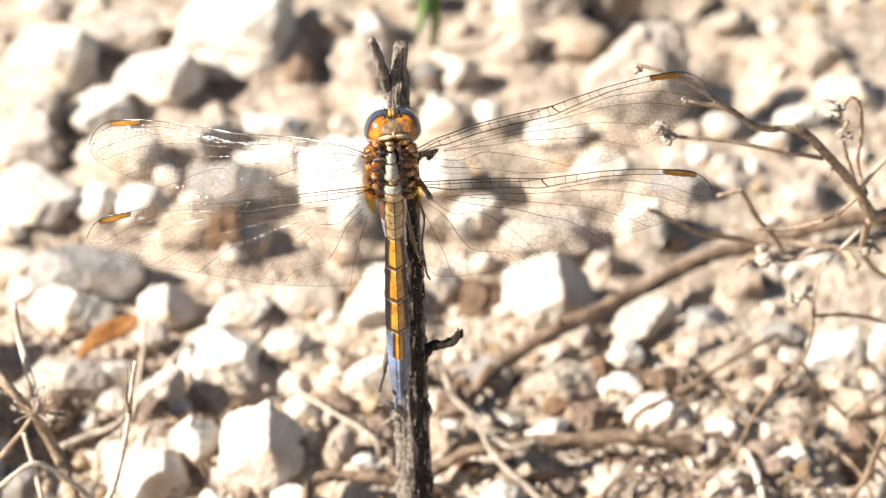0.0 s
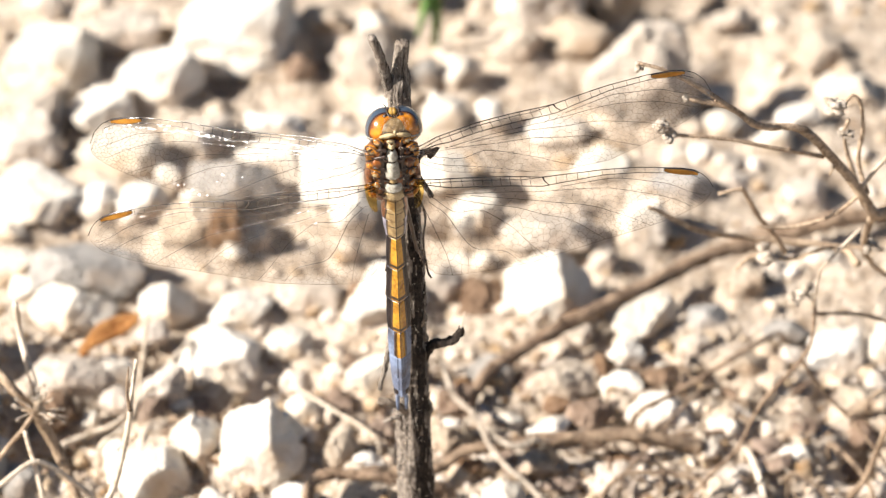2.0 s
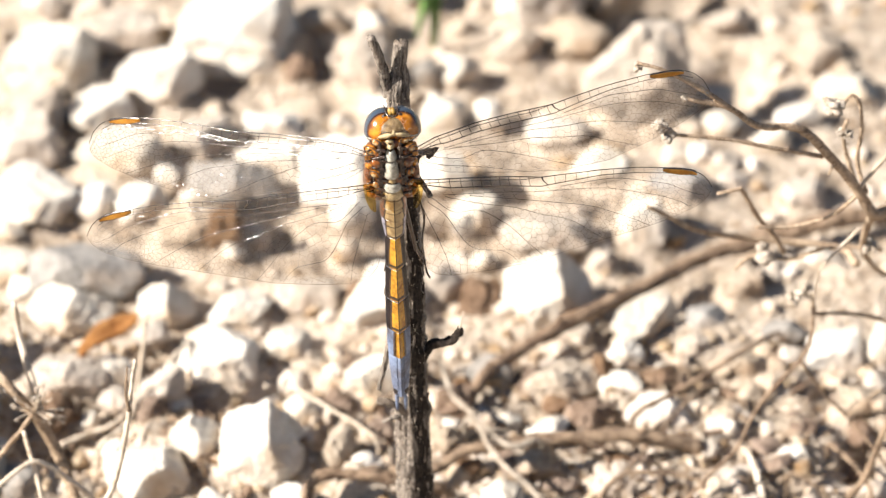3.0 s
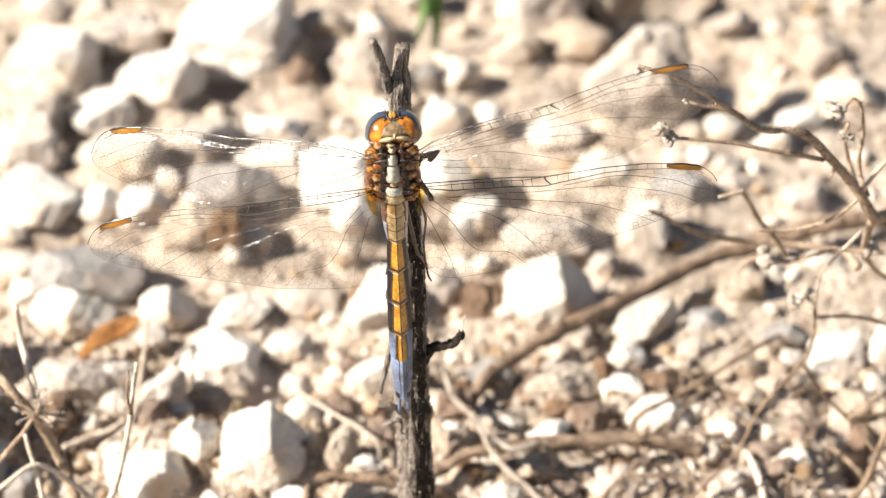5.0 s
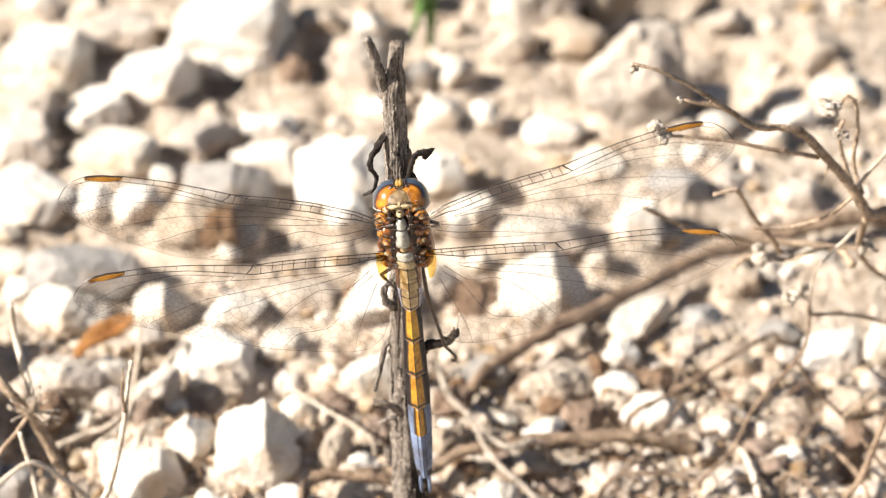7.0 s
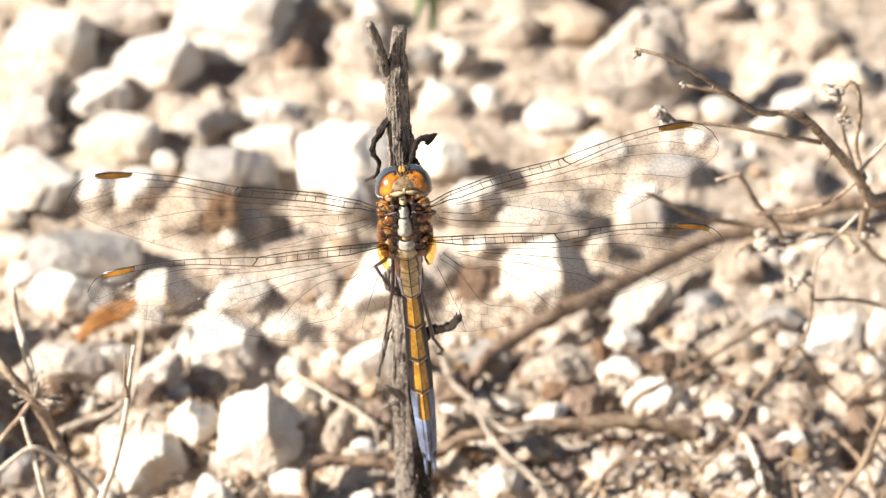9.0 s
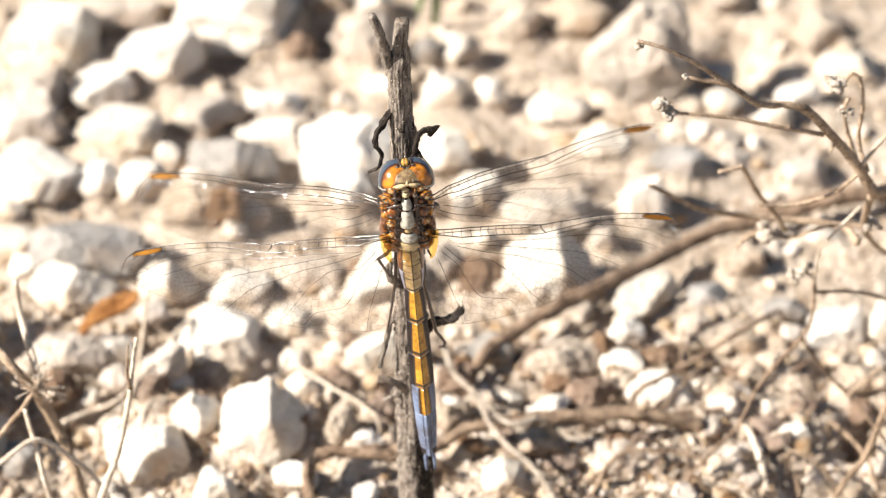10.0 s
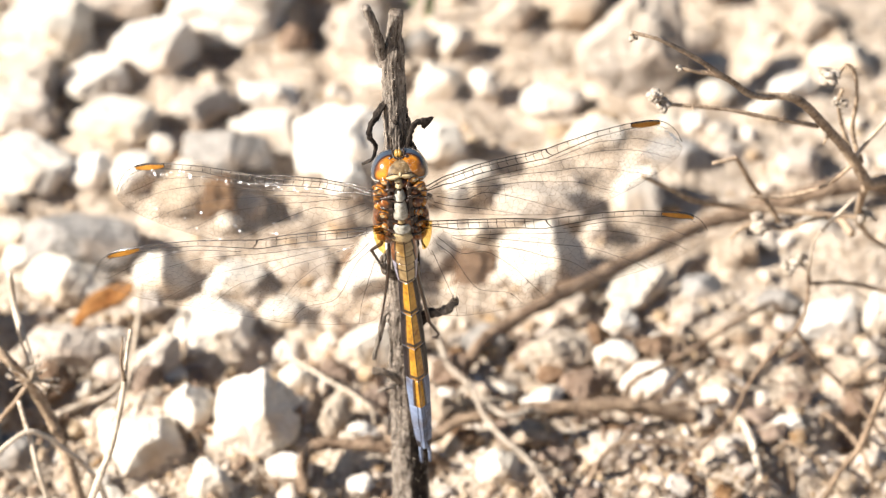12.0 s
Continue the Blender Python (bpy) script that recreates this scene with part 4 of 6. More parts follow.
fallen_twig([(-17, 38.2, 0.6), (-16.4, 37.6, 3.0), (-12.0, 33.2, 3.4), (-7.6, 28.8, 3.5), (-6.8, 28, 0.6)], 0.18, 0.24, M_TWIG_PALE, STRAW, 0, "fallen_straw")
fallen_twig([(15.5, 17.5, 0.5), (18.7, 22.2, 3.0), (24.2, 23.1, 3.0), (29.0, 22.2, 2.0), (31, 22, 0.4)], 0.3, 0.2, M_TWIG, BROWN, 1)
fallen_twig([(32.6, 28.8, 0.4), (32.9, 28.2, 2.0), (34.0, 23.4, 2.4), (35.0, 17.7, 0.4)], 0.42, 0.36, M_TWIG_PALE, STRAW, 0, "fallen_straw")
fallen_twig([(37.1, 22.3, 0.4), (37.5, 21.9, 4.0), (40.5, 19.1, 4.0), (43.5, 17.5, 0.6)], 0.22, 0.16, M_TWIG, BROWN, 0)
fallen_twig([(41.8, 28.5, 0.4), (42.1, 27.9, 3.0), (45.5, 22.2, 3.0), (47.1, 17.5, 0.5)], 0.3, 0.22, M_TWIG, BROWN, 0)
fallen_twig([(12.4, 108.6, 0.5), (13.0, 108.2, 3.0), (16.3, 106.1, 2.8), (19.0, 106.2, 0.8)], 0.6, 0.4, M_TWIG, BROWN, 0)
fallen_twig([(-41.8, 29.0, 0.4), (-41.4, 29.1, 2.0), (-38.4, 30.5, 2.5), (-34.8, 32.8, 3.0), (-28.3, 44.6, 3.6), (-27.6, 46, 0.6)], 0.36, 0.25, M_TWIG_PALE, STRAW, 1, "fallen_straw")
fallen_twig([(-37.6, 27.2, 0.4), (-37.1, 27.9, 3.0), (-34.1, 31.1, 4.0), (-32.9, 36.4, 8.0), (-32.4, 39.3, 12.0)], 0.36, 0.2, M_TWIG_PALE, STRAW, 1, "fallen_straw")


def build_tuft():
    """A bleached grass tuft with a withered flower head."""
    tf = thing("dry_grass_tuft", "bleached dry grass stems with a withered flower head", "grass", at=(0, 0, 0))
    P = M_TWIG_PALE
    stem_part("stem", [(-49, 11, 33), (-47.4, 10.0, 29.3), (-45.0, 8.0, 27.1), (-42.8, 8.0, 23.7), (-40.6, 8.0, 18.7), (-38.6, 6.0, 13.4), (-37, 5, 6), (-36.5, 5, -1)], 0.42, 0.72, M_STEM, tf, sides=12)
    stem_part("stem", [(-42.8, 8.0, 23.7), (-44.4, 6.0, 22.5), (-46.4, 6.0, 19.6), (-50, 6, 13)], 0.26, 0.2, M_STEM, tf)
    stem_part("stem", [(-44.7, 14.0, 33.7), (-44.3, 14.0, 29.1), (-42.8, 10.0, 25.5), (-41.9, 8.0, 22.4)], 0.3, 0.5, P, tf)
    stem_part("stem", [(-43.8, 6.0, 23.0), (-42.7, 4.0, 19.8), (-41.6, 2.0, 16.0), (-40, 2, 8), (-39, 3, -1)], 0.24, 0.34, P, tf)
    stem_part("stem", [(-49, 1, 18), (-46.2, 2.0, 19.1), (-42.7, 4.0, 20.5), (-39.3, 5.0, 17.4), (-35.8, 5.0, 12.8), (-34, 5, 5), (-33.5, 5, -1)], 0.26, 0.34, P, tf)
    rnd = random.Random(12)
    for i in range(26):
        d = Vector((rnd.uniform(-0.7, 1), rnd.uniform(-0.6, 0.4), rnd.uniform(-0.2, 1))).normalized()
        o = Vector((-42.6, 7.6, 24.2))
        n = rnd.uniform(1.6, 3.4)
        e = o + d * n
        ray = stem_part("ray", [o, o + d * n * 0.5 + Vector((0, 0, 0.15)), e], 0.07, 0.11, P, tf, sides=6, steps=3)
        g = Geo()
        for _ in range(3):
            g.ball(e + Vector((rnd.gauss(0, 0.12), rnd.gauss(0, 0.12), rnd.gauss(0, 0.12))), (0.12, 0.12, 0.26), 0, d.to_track_quat("Z", "Y").to_matrix(), 6, 5, 0.4, i)
        part("husk", g, M_POD, ray)


build_tuft()


def build_straw():
    sw = thing("upright_straw", "single bleached upright dry straw with split tip", "straw", at=(0, 0, 0))
    stem_part("stem", [(-40, -6, -1), (-38.2, -5, 10), (-35.3, -4.0, 20.0), (-33.8, -3.0, 24.1), (-32.5, -2.0, 30.0), (-32.0, -1.0, 33.7), (-31.5, 0.0, 37.4)], 0.5, 0.2, M_TWIG_PALE, sw, sides=12, knots=2)
    stem_part("split_tip", [(-32.2, -1.7, 32.0), (-32.5, -1.5, 34.2), (-32.3, -0.6, 37.0)], 0.24, 0.08, M_TWIG, sw)


build_straw()


def build_dry_leaf():
    rows = []
    for i in range(25):
        t = i / 24
        c = Vector((-40.5 + 6.7 * t, 44.5 + 1.8 * t, 1.2 + 4.3 * t + 0.4 * math.sin(6 * t)))
        w = 1.15 * math.sin(math.pi * min(1, 0.12 + 0.80 * t)) ** 0.7 + 0.1
        row = []
        for k in range(9):
            u = k / 4 - 1
            row.append(c + Vector((0.25 * u * w, 0.9 * w * u, 1.5 * w * abs(u) + 0.45 * u * w + 0.3 * noise.noise(Vector((i * 0.4, k * 0.7, 0))))))
        rows.append(row)
    o = Vector(rows[0][4])
    g = Geo().sheet([[q - o for q in r] for r in rows])
    ob = new("dry_leaf", g.mesh("dry_leaf", M_LEAF_DRY))
    ob.location = o * MM
    sol = ob.modifiers.new("thickness", "SOLIDIFY")
    sol.thickness = 0.00012
    tagged(ob, "curled orange-brown dry leaf lying among stones", "leaf", "dry litter")


build_dry_leaf()


def build_crumbs():
    """Bark bits, leaf crumbs and broken straw, too many to count, strewn over the soil."""
    rnd = random.Random(31)
    g = Geo()
    for _ in range(520):
        if rnd.random() < 0.6:
            x, y = 30 * rnd.random() + 12 * rnd.random() ** 2, 13 + 34 * rnd.random() ** 1.4
        else:
            x, y = rnd.uniform(-52, 0), rnd.uniform(12, 46)
        n, w = 0.5 + 2.6 * rnd.random() ** 2, rnd.uniform(0.15, 0.6)
        a = rnd.uniform(0, 6.28)
        d, side = Vector((math.cos(a), math.sin(a), rnd.uniform(-0.25, 0.45))), Vector((-math.sin(a), math.cos(a), rnd.uniform(-0.6, 0.6)))
        c = Vector((x, y, soil_height(x, y) + rnd.uniform(0.15, 0.9)))
        slot = rnd.choice((0, 0, 0, 1, 1, 2))
        if rnd.random() < 0.3:
            g.tube([c - d * n, c + Vector((0, 0, 0.2)), c + d * n], [0.16, 0.2, 0.12], 5, slot)
            continue
        rows = []
        for t in (-1, -0.35, 0.35, 1):
            q = c + d * n * t * 0.7 + Vector((0, 0, 0.25 * (1 - t * t)))
            ww = w * (1.1 - 0.6 * abs(t)) * rnd.uniform(0.7, 1.3)
            rows.append([q - side * ww, q + Vector((0, 0, 0.12)), q + side * ww, q - Vector((0, 0, 0.12)), q - side * ww])
        g.sheet(rows, slot)
    tagged(new("plant_crumbs", g.mesh("plant_crumbs", [M_TWIG, M_CLOD, M_TWIG_GREY])), "brown bark bits and crumbled dry leaves on soil", "litter", kind="stuff")


build_crumbs()


def build_green():
    gr = thing("green_seedling", "small bright green seedling with narrow blades", "plant", at=(-0.4, 2.0, 0))
    for pts, w in ((((-0.6, 103, -0.5), (-0.6, 101, 9), (-2.2, 100, 9.5), (-4.4, 101, 7.8)), 0.55),
                   (((-0.6, 103, -0.5), (-0.8, 100, 9.5), (-1.8, 98.6, 8.5), (-2.7, 98.5, 4.6)), 0.55),
                   (((-0.5, 103, -0.5), (-0.8, 101, 10), (-1.4, 100, 15), (-0.2, 100, 20)), 0.5),
                   (((-0.6, 103, -0.5), (-0.3, 100, 10), (-1.2, 99, 11), (-2.4, 99, 8.6)), 0.4)):
        line = bend(pts, 8)
        rows = []
        for i, q in enumerate(line):
            ww = w * math.sin(math.pi * min(0.97, 0.12 + 0.88 * i / (len(line) - 1))) ** 0.6 + 0.05
            rows.append([q + Vector((-ww, 0, 0.12 * ww)), q + Vector((0, 0.15, 0)), q + Vector((ww, 0, 0.12 * ww)), q + Vector((0, 0.25, 0)), q + Vector((-ww, 0, 0.12 * ww))])
        part("blade", Geo().sheet(rows), M_LEAF, gr)


build_green()

# ---- the dragonfly; its own space: y towards the head, z out of its back, x to its right; millimetres ----
from mathutils import geometry as plane_geometry

fly = thing("dragonfly", "amber and blue-grey dragonfly with clear outspread wings", "dragonfly")

FORE = dict(lead=([0, 2, 6, 10, 14, 16, 20, 24, 26.3, 27.6, 28.8, 29.6, 30.0], [0.3, 0.75, 0.9, 0.68, 0.36, 0.44, 0.45, 0.28, 0.0, -0.35, -1.05, -2.0, -3.3]),
            trail=([0, 1, 2.3, 7.6, 13.5, 18.2, 23.2, 27, 29, 29.7, 30.0], [-1.4, -2.2, -3.0, -4.7, -6.3, -6.7, -6.1, -5.3, -4.6, -4.1, -3.6]), nodus=14.0, tip=30.0, start=0.0)
HIND = dict(lead=([-0.3, 4, 9, 12.1, 14, 18, 22, 26, 27.4, 28.5, 29.2, 29.4], [0.2, 0.2, 0.06, -0.14, 0.03, 0.25, 0.28, 0.0, -0.28, -0.95, -1.75, -2.2]),
            trail=([-0.3, 0.2, 1.5, 3, 6, 10.8, 14.4, 18.5, 22, 25.3, 28, 29.1, 29.4], [-7.0, -8.2, -9.2, -9.4, -9.2, -8.6, -7.7, -6.7, -5.9, -5.0, -3.9, -3.0, -2.5]), nodus=12.1, tip=29.4, start=-0.3)


def build_wing(name, shape, side, seed):
    rnd = random.Random(seed)

    def lead(x):
        return float(np.interp(x, *shape["lead"]))

    def trail(x):
        return float(np.interp(x, *shape["trail"]))

    def put(x, y):
        """Place on the slightly pleated, cambered wing."""
        behind = lead(x) - y
        z = -0.28 * math.exp(-((behind - 0.55) / 0.35) ** 2) * min(1, x / 3) + 0.012 * y * y - 0.0012 * x * x + 0.12 * math.sin(x * 0.55) * math.exp(-behind * 0.4)
        return Vector((side * 1.045 * x, y, z))

    def at(x, f):
        a = lead(x)
        return put(x, a + (trail(x) - a) * f)

    x0, tip, nodus = shape["start"], shape["tip"], shape["nodus"]
    xs = list(np.linspace(x0, tip - 0.4, 58)) + [tip - 0.2, tip - 0.05, tip]
    g = Geo().sheet([[at(x, f) for f in (0, 0.05, 0.1, 0.16, 0.25, 0.4, 0.55, 0.7, 0.85, 1.0)] for x in xs])
    wing = part(name, g, M_MEMBRANE, fly, "clear glassy wing with fine dark veins and amber mark")

    # long veins
    g = Geo()

    def vein(pts, r0, r1, slot=0):
        line = [put(*q) for q in pts]
        g.tube(line, taper(r0, r1, len(line)), 5, slot)

    gap = 0.62
    edge = [(x, lead(x)) for x in np.linspace(x0, tip, 80)]
    vein(edge, 0.06, 0.04)
    vein([(x, trail(x)) for x in np.linspace(x0, tip, 70)], 0.024, 0.02, 1)
    vein([(x, lead(x) - 0.36 * min(1, (nodus - x) / 2.0)) for x in np.linspace(x0, nodus, 30)], 0.046, 0.034)

    def radius_y(x):
        return lead(x) - (0.45 + 0.5 * min(1, max(0, x) / 3)) * (1 if x < nodus else max(0.62, 1 - (x - nodus) * 0.06))

    vein([(x, radius_y(x)) for x in np.linspace(x0, tip - 1.3, 60)], 0.062, 0.03)
    long_paths = []
    for pts in shape["veins"]:
        f = np.array(pts)
        xx = np.linspace(f[0, 0], f[-1, 0], 34)
        path = []
        for x in xx:
            fr = float(np.interp(x, f[:, 0], f[:, 1]))
            top = radius_y(x)
            path.append((x, top + (trail(x) - top) * fr))
        k = np.convolve([p[1] for p in path], np.ones(5) / 5, "valid")
        path = path[:2] + [(path[i + 2][0], k[i]) for i in range(len(k))] + path[-2:]
        vein(path, 0.031, 0.018, 0)
        long_paths.append(path)
    # cross veins of the leading strip
    x = x0 + 1.2
    while x < nodus - 0.3:
        vein([(x, lead(x)), (x + 0.1, (lead(x) + radius_y(x)) / 2), (x + 0.18, radius_y(x))], 0.031, 0.031)
        x += rnd.uniform(0.85, 1.2)
    x = nodus
    vein([(nodus, lead(nodus)), (nodus + 0.25, lead(nodus) - 0.45), (nodus + 0.7, radius_y(nodus + 0.7))], 0.1, 0.045)
    x = nodus + 1.3
    while x < 24.2:
        vein([(x, lead(x)), (x + 0.12, radius_y(x))], 0.024, 0.022)
        x += rnd.uniform(0.95, 1.45)
    part("vein_frame", g, [M_VEIN, M_VEIN_FINE], wing)

    # net of small cells behind the leading strip
    sites = []

    def size(x, y):
        back = (radius_y(x) - y) / max(0.4, radius_y(x) - trail(x))
        return float(np.interp(x, [0, 6, 14, 22, 30], [0.88, 0.8, 0.66, 0.54, 0.42])) * (1.12 - 0.42 * back)

    tries = 0
    while tries < 9000:
        tries += 1
        x = rnd.uniform(x0, tip)
        y = rnd.uniform(trail(x), radius_y(x))
        s = size(x, y)
        if all((x - a) ** 2 * 0.8 + (y - b) ** 2 > (0.82 * s) ** 2 for a, b in sites):
            sites.append((x, y))
    ghosts = [(-8, 8), (40, 8), (40, -20), (-8, -20)]
    tri = plane_geometry.delaunay_2d_cdt([Vector(q) for q in sites + ghosts], [], [], 0, 1e-7)
    vs, fs = tri[0], tri[2]

    def centre(f):
        (ax, ay), (bx, by), (cx, cy) = vs[f[0]], vs[f[1]], vs[f[2]]
        d = 2 * (ax * (by - cy) + bx * (cy - ay) + cx * (ay - by)) or 1e-9
        return ((((ax * ax + ay * ay) * (by - cy) + (bx * bx + by * by) * (cy - ay) + (cx * cx + cy * cy) * (ay - by)) / d),
                (((ax * ax + ay * ay) * (cx - bx) + (bx * bx + by * by) * (ax - cx) + (cx * cx + cy * cy) * (bx - ax)) / d))

    def inside(q):
        return x0 <= q[0] <= tip and trail(q[0]) < q[1] < radius_y(q[0])

    owner = {}
    g = Geo()
    for f in fs:
        c = centre(f)
        for i in range(3):
            key = tuple(sorted((f[i], f[(i + 1) % 3])))
            if key not in owner:
                owner[key] = c
                continue
            a, b = owner[key], c
            ia, ib = inside(a), inside(b)
            if not (ia or ib):
                continue
            if ia != ib:
                if ib:
                    a, b = b, a
                lo, hi = 0.0, 1.0
                for _ in range(14):
                    mid = (lo + hi) / 2
                    q = (a[0] + (b[0] - a[0]) * mid, a[1] + (b[1] - a[1]) * mid)
                    lo, hi = (mid, hi) if inside(q) else (lo, mid)
                b = (a[0] + (b[0] - a[0]) * lo, a[1] + (b[1] - a[1]) * lo)
            if (a[0] - b[0]) ** 2 + (a[1] - b[1]) ** 2 > 1e-4:
                g.tube([put(*a), put(*b)], 0.0158, 3, caps=False)
    part("vein_net", g, M_VEIN_FINE, wing)

    # amber mark near the tip, bordered dark
    sx = np.linspace(24.4, 27.8, 14)
    g = Geo()
    top, low = [], []
    for x in sx:
        a, b = lead(x) - 0.07, lead(x) - 0.68 + 0.3 * (abs(x - 26.1) / 1.7) ** 2
        top.append((put(x, a), put(x, b)))
    g.sheet([[a + Vector((0, 0, 0.07)), (a + b) / 2 + Vector((0, 0, 0.13)), b + Vector((0, 0, 0.07))] for a, b in top])
    g.sheet([[a - Vector((0, 0, 0.07)), (a + b) / 2 - Vector((0, 0, 0.05)), b - Vector((0, 0, 0.07))] for a, b in top])
    g.tube([a for a, b in top], taper(0.09, 0.12, len(top)), 6, 1)
    g.tube([b for a, b in top], 0.06, 6, 1)
    g.tube(list(top[0]), 0.06, 6, 1)
    g.tube(list(top[-1]), 0.06, 6, 1)
    part("wing_mark", g, [M_STIGMA, M_VEIN], wing, "amber wing mark edged black")
    if shape is HIND:
        g = Geo()
        rows = []
        for t in np.linspace(0, 1, 12):
            w = 1.15 * math.sqrt(1 - 0.93 * t * t)
            rows.append([put(-0.8 + w * u + 0.25 * t, 0.3 - 2.9 * t) + Vector((0, 0, 0.04 + 0.1 * math.sin(math.pi * u))) for u in np.linspace(0, 1, 5)])
        g.sheet(rows)
        part("amber_wing_base", g, M_AMBER_FILM, wing, "amber patch at the wing base")
    return wing


FORE["veins"] = [[(2.5, 0.16), (8, 0.12), (14, 0.10), (20, 0.2), (25, 0.42), (28.4, 0.9)], [(5, 0.2), (12, 0.2), (18, 0.36), (23, 0.7), (25.6, 1.0)],
                 [(2.5, 0.2), (7, 0.34), (12, 0.36), (17, 0.55), (21.5, 1.0)], [(1.0, 0.42), (4.2, 0.62), (6, 0.42), (11, 0.72), (15.5, 1.0)], [(0.5, 0.75), (3, 0.78), (7, 0.9), (10, 1.0)],
                 [(15, 0.06), (20, 0.06), (25, 0.2), (29, 0.6)]]
HIND["veins"] = [[(2.5, 0.08), (8, 0.07), (13, 0.08), (19, 0.2), (25, 0.5), (27.4, 0.95)], [(5, 0.1), (12, 0.2), (17, 0.42), (21, 0.75), (23, 1.0)],
                 [(2.5, 0.1), (6, 0.2), (10, 0.28), (15, 0.55), (18.4, 1.0)], [(1.0, 0.12), (3.4, 0.3), (6, 0.26), (9, 0.5), (12.5, 1.0)], [(0.8, 0.2), (2.6, 0.3), (3.6, 0.5), (5, 0.72), (8.5, 0.8), (9.8, 0.98)],
                 [(0.4, 0.3), (1.6, 0.55), (2.6, 0.8), (3.0, 1.0)], [(14, 0.05), (20, 0.06), (25, 0.22), (28.6, 0.7)]]
WINGS = {"fore_right": build_wing("forewing", FORE, 1, 11), "fore_left": build_wing("forewing", FORE, -1, 12),
         "hind_right": build_wing("hindwing", HIND, 1, 13), "hind_left": build_wing("hindwing", HIND, -1, 14)}


MOVING = {}


def build_body():
    # thorax
    g = Geo()
    g.ball((0, -0.4, -0.1), (2.4, 2.7, 2.2), 0, None, 28, 20, 0.06, 2.0)
    for s in (-1, 1):
        g.ball((s * 1.5, -1.8, -0.4), (1.35, 2.6, 1.9), 0, None, 16, 12, 0.1, 4.0)
        g.ball((s * 1.5, 1.7, 0.4), (1.2, 1.6, 1.35), 0, None, 16, 12, 0.1, 5.0)
    thorax = part("thorax", g, M_RUST, fly, "rusty amber thorax with dark seams")
    for y0, y1, w0, w1, z, mt in ((3.85, 3.4, 0.3, 0.5, 1.75, M_TAN), (3.25, 1.98, 0.3, 0.7, 2.05, M_PALE), (1.92, -0.1, 0.5, 0.82, 2.25, M_PALE),
                                  (-0.22, -0.72, 0.42, 0.6, 2.05, M_TAN_DARK), (-0.82, -1.85, 0.82, 0.98, 2.2, M_PALE), (-1.95, -2.9, 0.98, 1.1, 2.05, M_TAN)):
        rows = []
        for t in np.linspace(0, 1, 13):
            w = (w0 + (w1 - w0) * t ** 0.7) * (0.9 + 0.1 * math.sin(math.pi * t) ** 0.5)
            lift = 0.2 * min(1, 0.4 + 4 * t, 0.4 + 5 * (1 - t)) + 0.08 * t
            rows.append([(w * math.sin(a) * 1.02 - 0.08, y0 + (y1 - y0) * t, z - 0.4 + lift * math.cos(a) + 0.4 * math.cos(a) ** 2) for a in np.linspace(-1.57, 1.57, 13)])
        part("back_plate", Geo().sheet(rows), mt, thorax, "silvery pale back plate" if mt is M_PALE else "cream back plate")
    rnd = random.Random(5)
    for s in (-1, 1):
        # hinge plates at the wing roots: x, y, z, half sizes, look; ringed ones carry a cream centre
        for x, y, z, a, b, c, mt, ringed in ((1.38, 3.95, 1.25, 0.58, 0.38, 0.32, M_AMBER, 1), (1.98, 3.1, 1.32, 0.66, 0.52, 0.42, M_AMBER, 1), (1.45, 2.75, 1.7, 0.32, 0.26, 0.24, M_RUST, 0),
                                             (2.25, 2.15, 1.1, 0.5, 0.62, 0.45, M_AMBER, 0), (1.62, 1.5, 1.62, 0.55, 0.62, 0.36, M_RUST, 0), (2.15, 1.1, 1.2, 0.45, 0.5, 0.4, M_AMBER, 0),
                                             (1.76, 0.35, 1.72, 0.54, 0.46, 0.34, M_AMBER, 1), (2.3, -0.2, 1.2, 0.42, 0.62, 0.4, M_RUST, 0), (1.3, -0.55, 1.85, 0.26, 0.4, 0.2, M_DARK, 0),
                                             (1.72, -1.1, 1.62, 0.52, 0.4, 0.34, M_AMBER, 1), (2.25, -1.75, 1.1, 0.5, 0.6, 0.4, M_AMBER, 0), (1.5, -1.95, 1.55, 0.42, 0.42, 0.34, M_RUST, 0), (1.85, -2.75, 1.0, 0.5, 0.55, 0.4, M_RUST, 0)):
            turn = Euler((rnd.uniform(-0.3, 0.3), s * 0.55, s * rnd.uniform(-0.5, 0.2))).to_matrix()
            at = Vector((s * x, y, z))
            joint = part("wing_joint", Geo().ball(at, (a, b, c), 0, turn, 18, 12, 0.42, y * 3.1 + s), mt, thorax, "glossy amber wing joint" if mt is M_AMBER else "")
            if ringed:
                up = turn @ Vector((0, 0, 1))
                ring = [at + turn @ Vector((0.98 * a * math.cos(q), 0.98 * b * math.sin(q), 0.35 * c)) for q in np.linspace(0.6 if s > 0 else -0.4, 4.6, 15)]
                part("knob_rim", Geo().tube(ring, taper(0.05, 0.1, 15), 6, 0, 0.5), M_DARK, joint)
                part("knob_centre", Geo().ball(at + up * c * 0.72, (a * 0.58, b * 0.55, c * 0.42), 0, turn, 12, 8, 0.5, y), M_TAN, joint, "cream centre of the joint")
        g = Geo().ball((s * 1.02 - 0.08, 0.9, 1.6), (0.42, 3.3, 0.42), 0, None, 12, 20, 0.35, 2 + s)
